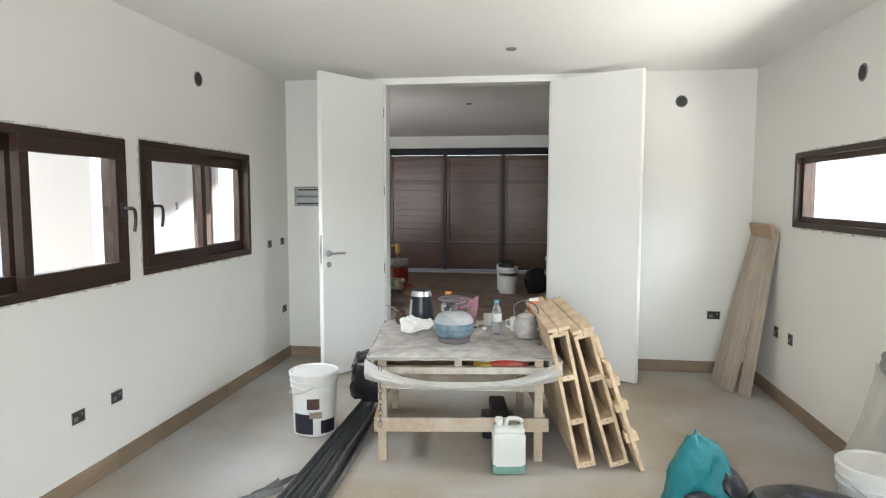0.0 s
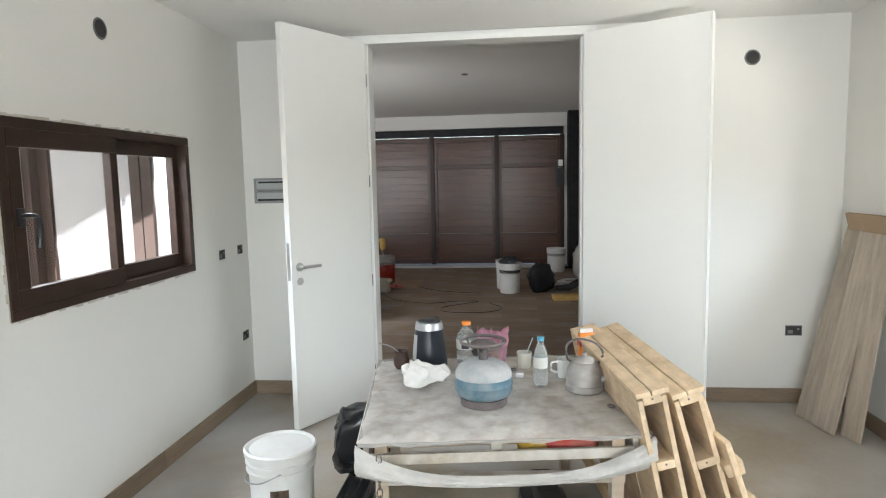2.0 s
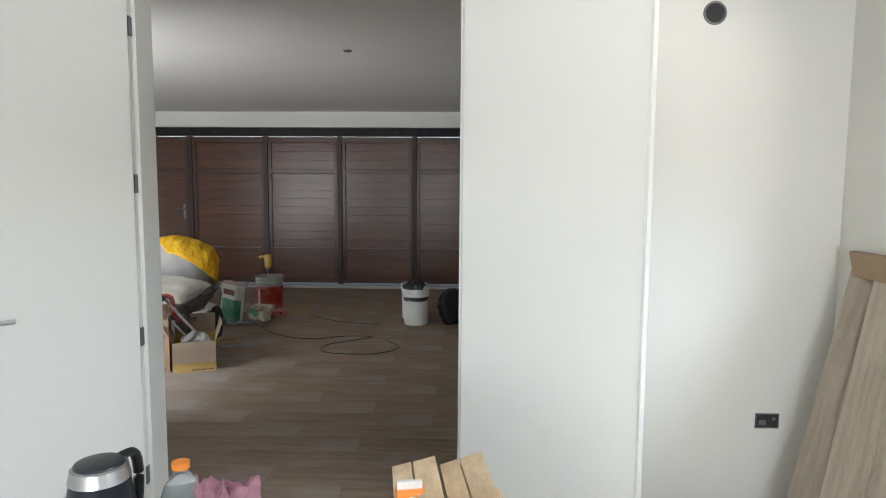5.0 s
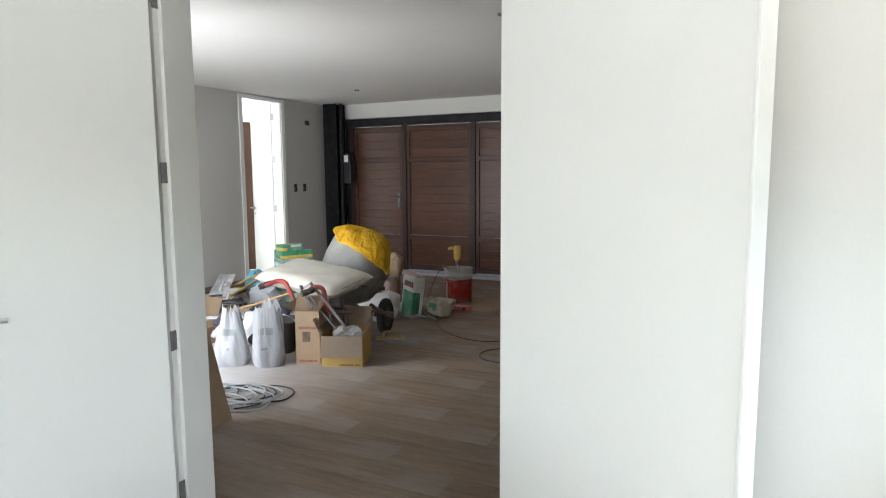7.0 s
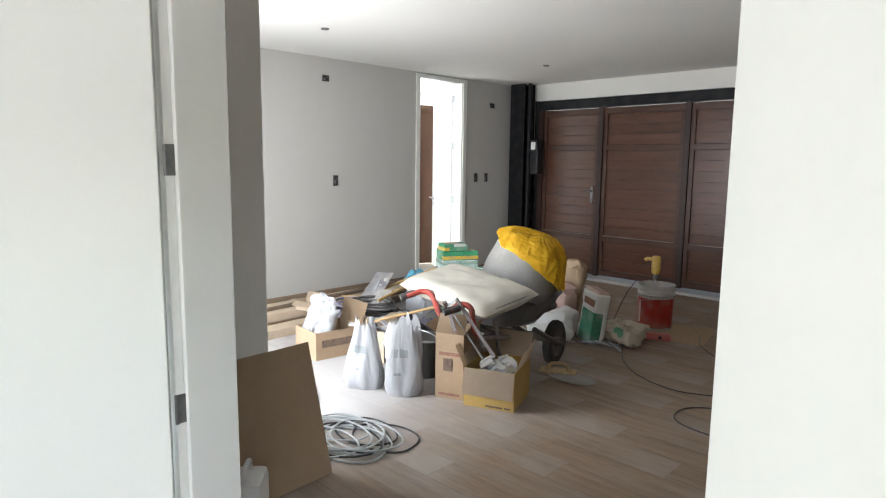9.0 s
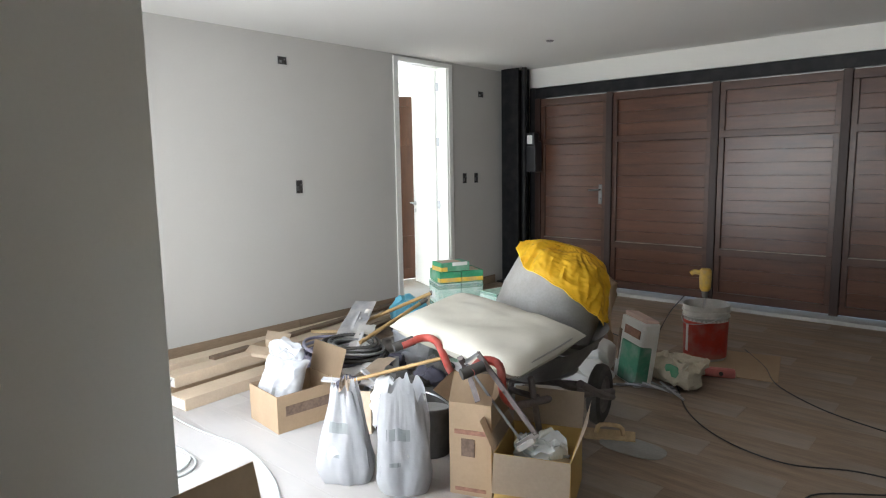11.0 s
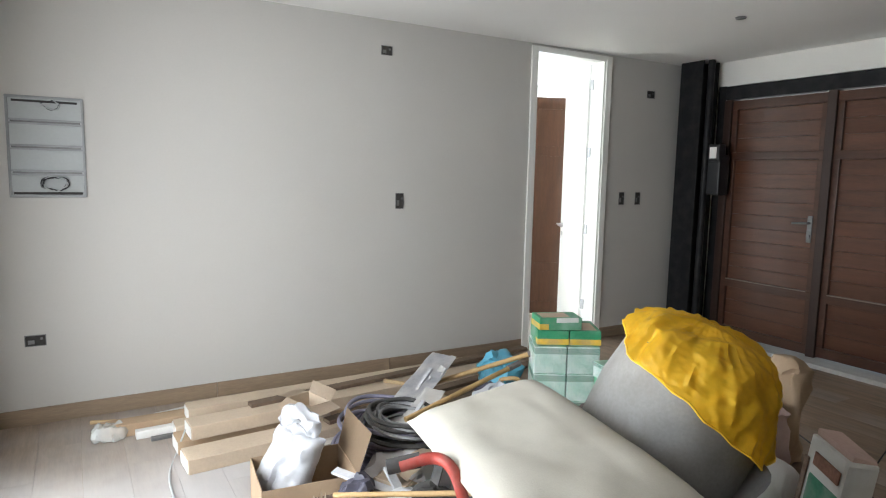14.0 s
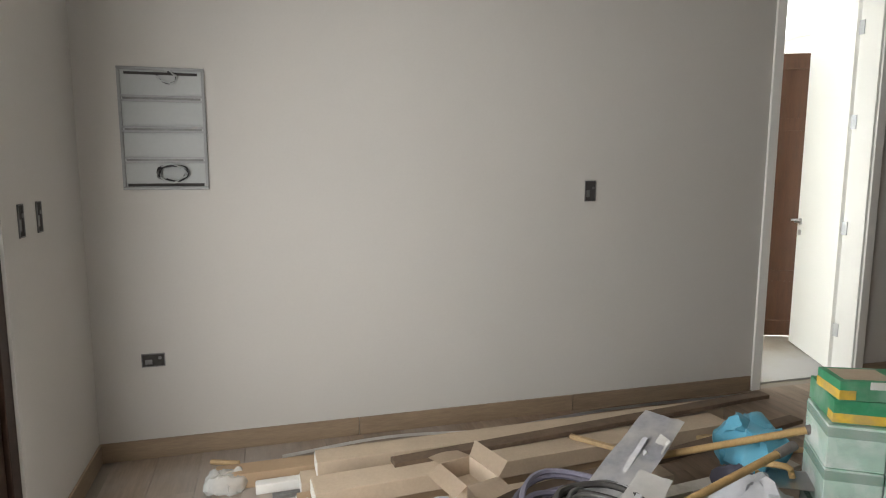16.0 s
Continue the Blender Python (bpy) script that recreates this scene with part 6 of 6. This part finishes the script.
for i, (a, b, mt) in enumerate((((-4.88, 7.75, 0.012), (-5.0, 9.7, 0.02), "galv"), ((-4.9, 6.95, 0.02), (-4.93, 8.0, 0.014), "wplastic"), ((-4.82, 8.0, 0.012), (-4.9, 9.75, 0.03), "dull"))):
    o = thing("metal_strip", "thin bent strip lying beside baseboard", "strip", group="strips beside the wall")
    mid = (Vector(a) + Vector(b)) / 2 + Vector((-0.04, 0, 0.015))
    pts = smooth_line([a, mid, b], 8)
    side = Vector((0.0175, 0, 0))
    n_ = len(pts) - 1
    bm = sheet(lambda u, v: pts[round(u * n_)] + side * (2 * v - 1), n_, 1, 0.006)
    part("strip_body", bm, mt, o)
for i, (x, y, z, rz, l) in enumerate(((-4.45, 8.25, 0.155, 38, 0.35), (-4.5, 8.6, 0.1, 70, 0.6), (-4.35, 9.2, 0.0, 80, 0.5))):
    o = thing("wood_batten", "short rough batten lying on the cartons", "batten", pose(x, y, z, 0, 0, rz), "battens")
    part("batten_body", bx((0, -0.012, 0.0), (l, 0.012, 0.02), 0.003), "rawwood", o)


# green tile boxes
def tile_box(m, wrapped=False, w=0.31, d=0.2, h=0.1):
    o = thing("tile_box", "wrapped green and white cardboard box" if wrapped else "green and ochre cardboard box with white lettering", "box", m, "green boxes")
    part("box_body", bx((-w / 2, -d / 2, 0), (w / 2, d / 2, h), 0.003), "mint" if wrapped else "green", o)
    if wrapped:
        part("printed_band", bx((-w / 2 - 0.001, -d / 2 - 0.001, h * 0.72), (w / 2 + 0.001, d / 2 + 0.001, h * 0.94), 0.001), "greendusty", o)
        part("wrap", crumple(bx((-w / 2 - 0.002, -d / 2 - 0.002, 0.002), (w / 2 + 0.002, d / 2 + 0.002, h - 0.002), 0.006), 0.003, 20, m.translation.x), "boxfilm", o)
    else:
        part("corner_print", bx((-w / 2 - 0.001, -d / 2 - 0.001, 0.004), (-w / 2 + 0.05, d / 2 + 0.001, 0.035), 0.001), "toolyellow", o)
        part("top_label", bx((-w / 2 + 0.02, -d / 2 + 0.02, h), (w / 2 - 0.06, d / 2 - 0.02, h + 0.001)), "cardlight", o)
        part("lettering_bar", bx((w / 2 - 0.14, -d / 2 - 0.0015, 0.04), (w / 2 - 0.02, -d / 2 - 0.0005, 0.065)), "wplastic", o)
    return o


GS = pose(-3.47, 8.86, 0, 0, 0, 60)
for k in range(4):
    for i, x in enumerate((-0.0855, 0.0855)):
        tile_box(GS @ pose(x, 0, 0.148 * k + 0.001, 0, 0, 90 + 2 * ((3 * k + i) % 3 - 1)), True, 0.25, 0.168, 0.146)
for x in (-0.0855, 0.0855):
    tile_box(GS @ pose(x + 0.008, 0.01, 0.594, 0, 0, 90), False, 0.245, 0.165, 0.08)
tile_box(GS @ pose(-0.05, -0.04, 0.677, 0, 0, 8), False, 0.23, 0.15, 0.065)
G2 = pose(-3.12, 8.97, 0, 0, 0, 62)
for k in range(3):
    tile_box(G2 @ pose(0, 0, 0.122 * k + 0.001, 0, 0, 3 * k), True, 0.29, 0.19, 0.12)
tile_box(G2 @ pose(0.01, 0.01, 0.368, 0, 0, 5), False, 0.27, 0.18, 0.085)
tile_box(G2 @ pose(0.01, 0.02, 0.456, 0, 0, 15), True, 0.27, 0.18, 0.08)
o = thing("conduit_piece", "twisted pale electric conduit sticking up behind boxes", "conduit")
for pts in ([(-3.85, 9.5, 0.006), (-3.8, 9.48, 0.2), (-3.66, 9.5, 0.34), (-3.56, 9.46, 0.3), (-3.5, 9.5, 0.44), (-3.46, 9.48, 0.5)], [(-3.62, 9.5, 0.006), (-3.6, 9.52, 0.15), (-3.66, 9.5, 0.36)]):
    part("conduit_bend", tube(B(), pts, 0.012, 8, 5), "cement", o, smooth=True)

# sacks, bucket and tools beside the gate
o = thing("cement_sack", "green and white paper sack standing half empty", "sack", pose(-2.22, 9.18, 0, -6, 4, -32))
part("sack_body", crumple(bx((-0.13, -0.062, 0), (0.13, 0.062, 0.43), 0.018), 0.007, 9, 3), "wplastic", o)
part("green_panel", crumple(bx((-0.075, -0.0695, 0.012), (0.136, 0.02, 0.275), 0.012), 0.006, 9, 3), "greendusty", o)
part("red_mark", bx((-0.06, -0.0735, 0.32), (0.11, -0.066, 0.375), 0.002), "inkred", o)
part("side_mark", bx((-0.118, -0.0735, 0.12), (-0.092, -0.066, 0.33), 0.001), "ink", o)
part("torn_mouth", crumple(bx((-0.12, -0.05, 0.42), (0.12, 0.05, 0.45), 0.01), 0.014, 14, 3), "kraftred", o)
for i, (m, sx, sy, sz, mt, lb) in enumerate(((pose(-2.78, 9.55, 0, 0, 0, -20), 0.34, 0.24, 0.36, "kraftred", "pinkish paper cement sack standing crumpled"), (pose(-2.6, 9.18, 0, 0, 0, 25), 0.42, 0.3, 0.2, "wplastic", "white paper sack lying folded"), (pose(-2.45, 8.92, 0, 0, 0, -10), 0.3, 0.24, 0.12, "wplastic", "flattened white sack with print"), (pose(-2.76, 9.78, 0, 0, 0, 10), 0.17, 0.15, 0.55, "card", "brown paper sack standing behind others"))):
    o = tagged(part("paper_sack", crumple(blob(sx, sy, sz, 0.04, 7, 50 + i, 5.0), 0.014, 22, i), mt, smooth=True), lb, "sack", "paper sacks")
    o.matrix_world = m
o = thing("empty_sack", "crumpled empty green and white sack on floor", "sack", pose(-1.98, 9.36, 0, 0, 0, -15))
part("sack_body", crumple(blob(0.36, 0.28, 0.16, 0.06, 9, 61, 3.5, 48, 24), 0.02, 22, 4), "brass", o, smooth=True)
part("green_patch", crumple(blob(0.12, 0.04, 0.12, 0.01, 12, 6), 0.004, 30), "green", o, smooth=True, m=pose(0.04, -0.13, 0.03))
for i in range(7):
    a = -0.5 + 0.13 * i
    o = thing("metal_rod", "grey rod in a heap of tools on floor", "rod", group="rods on the floor")
    part("rod", tube(B(), [(-2.3 + 0.05 * i, 9.0 + 0.02 * i, 0.01 + 0.008 * i), (-1.95 + 0.03 * i, 9.2 - 0.05 * i, 0.014 + 0.008 * i)], 0.007, 6), "dull" if i % 2 else "galv", o, smooth=True)
rb = pail(pose(-2.03, 9.99, 0.009, 0, 0, -30), "red and white paint bucket crusted with mortar", "pailgrey", 0.165, 0.40, False, bands=((0.02, 0.285, "red", 0, 360),), filled="cement")
part("pale_drip", sheet(lambda u, v: (0.154 * math.cos(radians(262 + 10 * u)), 0.154 * math.sin(radians(262 + 10 * u)) - 0.002, 0.06 + 0.2 * v), 3, 4, 0.001), "wplastic", rb)
o = thing("power_drill", "yellow power drill standing on the bucket's mixing rod", "drill", pose(-2.04, 9.98, 0.32, 0, 0, 10))
part("mixer_shaft", tube(B(), [(0, 0, 0), (0, 0, 0.16)], 0.008, 8), "steel", o, smooth=True)
part("chuck", lathe(B(), [(0, 0.13), (0.018, 0.13), (0.022, 0.15), (0.022, 0.18), (0.03, 0.185), (0, 0.185)], 16), "dull", o, smooth=True)
part("motor_body", lathe(B(), [(0.028, 0.18), (0.038, 0.2), (0.042, 0.27), (0.04, 0.33), (0.03, 0.345), (0, 0.346)], 20), "toolyellow", o, smooth=True)
part("grip", tube(B(), [(-0.02, 0, 0.31), (-0.075, 0, 0.315), (-0.1, 0, 0.3)], 0.018, 8, 3), "toolyellow", o, smooth=True)
part("side_grip", tube(B(), [(0, 0.02, 0.2), (0, 0.12, 0.2)], 0.014, 8), "blackplastic", o, smooth=True)
o = thing("angle_grinder", "faded red tool lying on the floor", "power tool", pose(-1.83, 9.6, 0.0, 0, 0, 22))
part("tool_body", crumple(bx((-0.13, -0.032, 0.002), (0.13, 0.032, 0.065), 0.02), 0.004, 14), "toolpink", o, smooth=True)
part("tool_vent", lathe(B(), [(0, 0), (0.014, 0), (0.014, 0.003), (0, 0.003)], 12, pose(0.04, -0.035, 0.035, 90)), "dark", o)
o = thing("cardboard_sheet", "flattened cardboard sheet on the garage floor", "cardboard", pose(-1.85, 9.98, 0, 0, 0, 12))
part("card_sheet", bx((-0.33, -0.34, 0.002), (0.32, 0.28, 0.008), 0.002), "card", o)
o = thing("wood_float", "wooden float lying on the floor", "float", pose(-1.93, 8.3, 0, 0, 0, 25))
part("board", bx((-0.13, -0.06, 0), (0.13, 0.06, 0.014), 0.003), "rawwood", o)
part("grip", tube(B(), [(-0.07, 0, 0.012), (-0.05, 0, 0.06), (0.05, 0, 0.06), (0.07, 0, 0.012)], 0.012, 8, 3), "rawwood", o, smooth=True)
o = tagged(part("mortar_stain", crumple(blob(0.34, 0.2, 0.008, 0.001, 12, 5), 0.0006, 30), "cement", smooth=True), "thin dried mortar splash on the floor", "mortar")
o.matrix_world = pose(-1.78, 8.25, 0.0)

# by the gate's far end
b1 = pail(pose(-0.22, 9.3, 0, 0, 0, 20), "white plastic bucket holding a black tool", r=0.145, h=0.39, lid=False, filled="dark")
pail(pose(-0.27, 9.62, 0, 0, 0, 60), "white plastic bucket behind another", r=0.145, h=0.39, lid=False)
o = tagged(part("black_tool", crumple(blob(0.2, 0.16, 0.16, 0.04, 14, 71), 0.01, 40), "blackplastic", smooth=True), "black tool sticking out of a bucket", "tool")
o.matrix_world = pose(-0.24, 9.3, 0.31)
o = tagged(part("black_bag", crumple(blob(0.34, 0.26, 0.37, 0.04, 6, 77), 0.008, 26), "shiny", smooth=True), "shiny black bag standing on floor", "bag")
o.matrix_world = pose(0.18, 9.33, 0, 0, 0, 12)
o = thing("vacuum_hose", "black tool with a long nozzle on floor", "tool", pose(0.36, 9.35, 0))
part("nozzle", tube(B(), [(0, 0, 0.05), (0.18, 0.02, 0.05), (0.34, 0.1, 0.12), (0.52, 0.2, 0.22)], [0.03, 0.045, 0.05, 0.04], 10), "blackplastic", o, smooth=True)
pail(pose(0.5, 11.2, 0, 0, 0, 15), "white pail standing near the gate", r=0.15, h=0.37, lid=False, filled="cement")
o = tagged(part("plastic_heap", crumple(blob(0.55, 0.4, 0.62, 0.07, 5, 81), 0.012, 24), "film", smooth=True), "heap of translucent plastic sheeting", "plastic sheet")
o.matrix_world = pose(0.92, 9.95, 0)
hank("white_cable_hank", "tangle of white cable on the floor", (0.66, 9.8, 0.0), 0.2, 7, 0.007, "wplastic", 19, spread=0.08, lift=0.012)
o = tagged(part("foam_strip", crumple(bx((-0.2, -0.08, 0), (0.25, 0.08, 0.07), 0.02), 0.012, 12, 3), "foam", smooth=True), "piece of yellow insulation foam on floor", "foam")
o.matrix_world = pose(0.5, 8.78, 0, 0, 0, 8)

# against the short wall end
o = thing("cardboard_sheet", "large grey-brown cardboard panel leaning on wall", "cardboard", pose(-1.79, 5.66, 0.002, 0, -15.5, 4))
part("panel_body", bx((-0.008, 0, 0), (0.0, 0.61, 0.635), 0.002), "card", o)
o = thing("plastic_canister", "white plastic canister with paper label", "canister", pose(-1.62, 5.72, 0, 0, 0, -40))
part("canister_body", bx((-0.09, -0.07, 0), (0.09, 0.07, 0.27), 0.028), "wplastic", o, smooth=True)
part("canister_handle", tube(B(), [(-0.05, 0, 0.265), (-0.045, 0, 0.305), (0.035, 0, 0.305), (0.05, 0, 0.265)], 0.012, 8, 4), "wplastic", o, smooth=True)
part("canister_label", bx((-0.05, -0.0725, 0.17), (0.05, -0.0705, 0.21)), "milky", o)
# floor planks of the garage
PLANKS = {}


def floor_plank(l, w):
    key = (round(l, 3), round(w, 3))
    if key not in PLANKS:
        me = bpy.data.meshes.new("floor_plank")
        b = bx((0, 0, -0.012), (l, w, 0.0), 0.0)
        b.to_mesh(me)
        b.free()
        me.materials.append(M["plank"])
        PLANKS[key] = me
    return PLANKS[key]


fg = bpy.data.objects["floor_garage"]
y, row = 5.372, 0
rng = random.Random(12)
while y < YG - 0.01:
    w = min(0.2, YG - y)
    x = X2 - (0.0, 0.4, 0.8)[row % 3]
    while x < XE:
        a, b = max(x, X2 if y >= Y2 - 0.05 else XL), min(x + 1.2, XE)
        if b - a > 0.05:
            p = new("plank", floor_plank(b - a - 0.0014, w - 0.0014))
            p.parent = fg
            p.location = (a, y, rng.uniform(-0.0006, 0.0))
        x += 1.2
    y, row = y + 0.2, row + 1
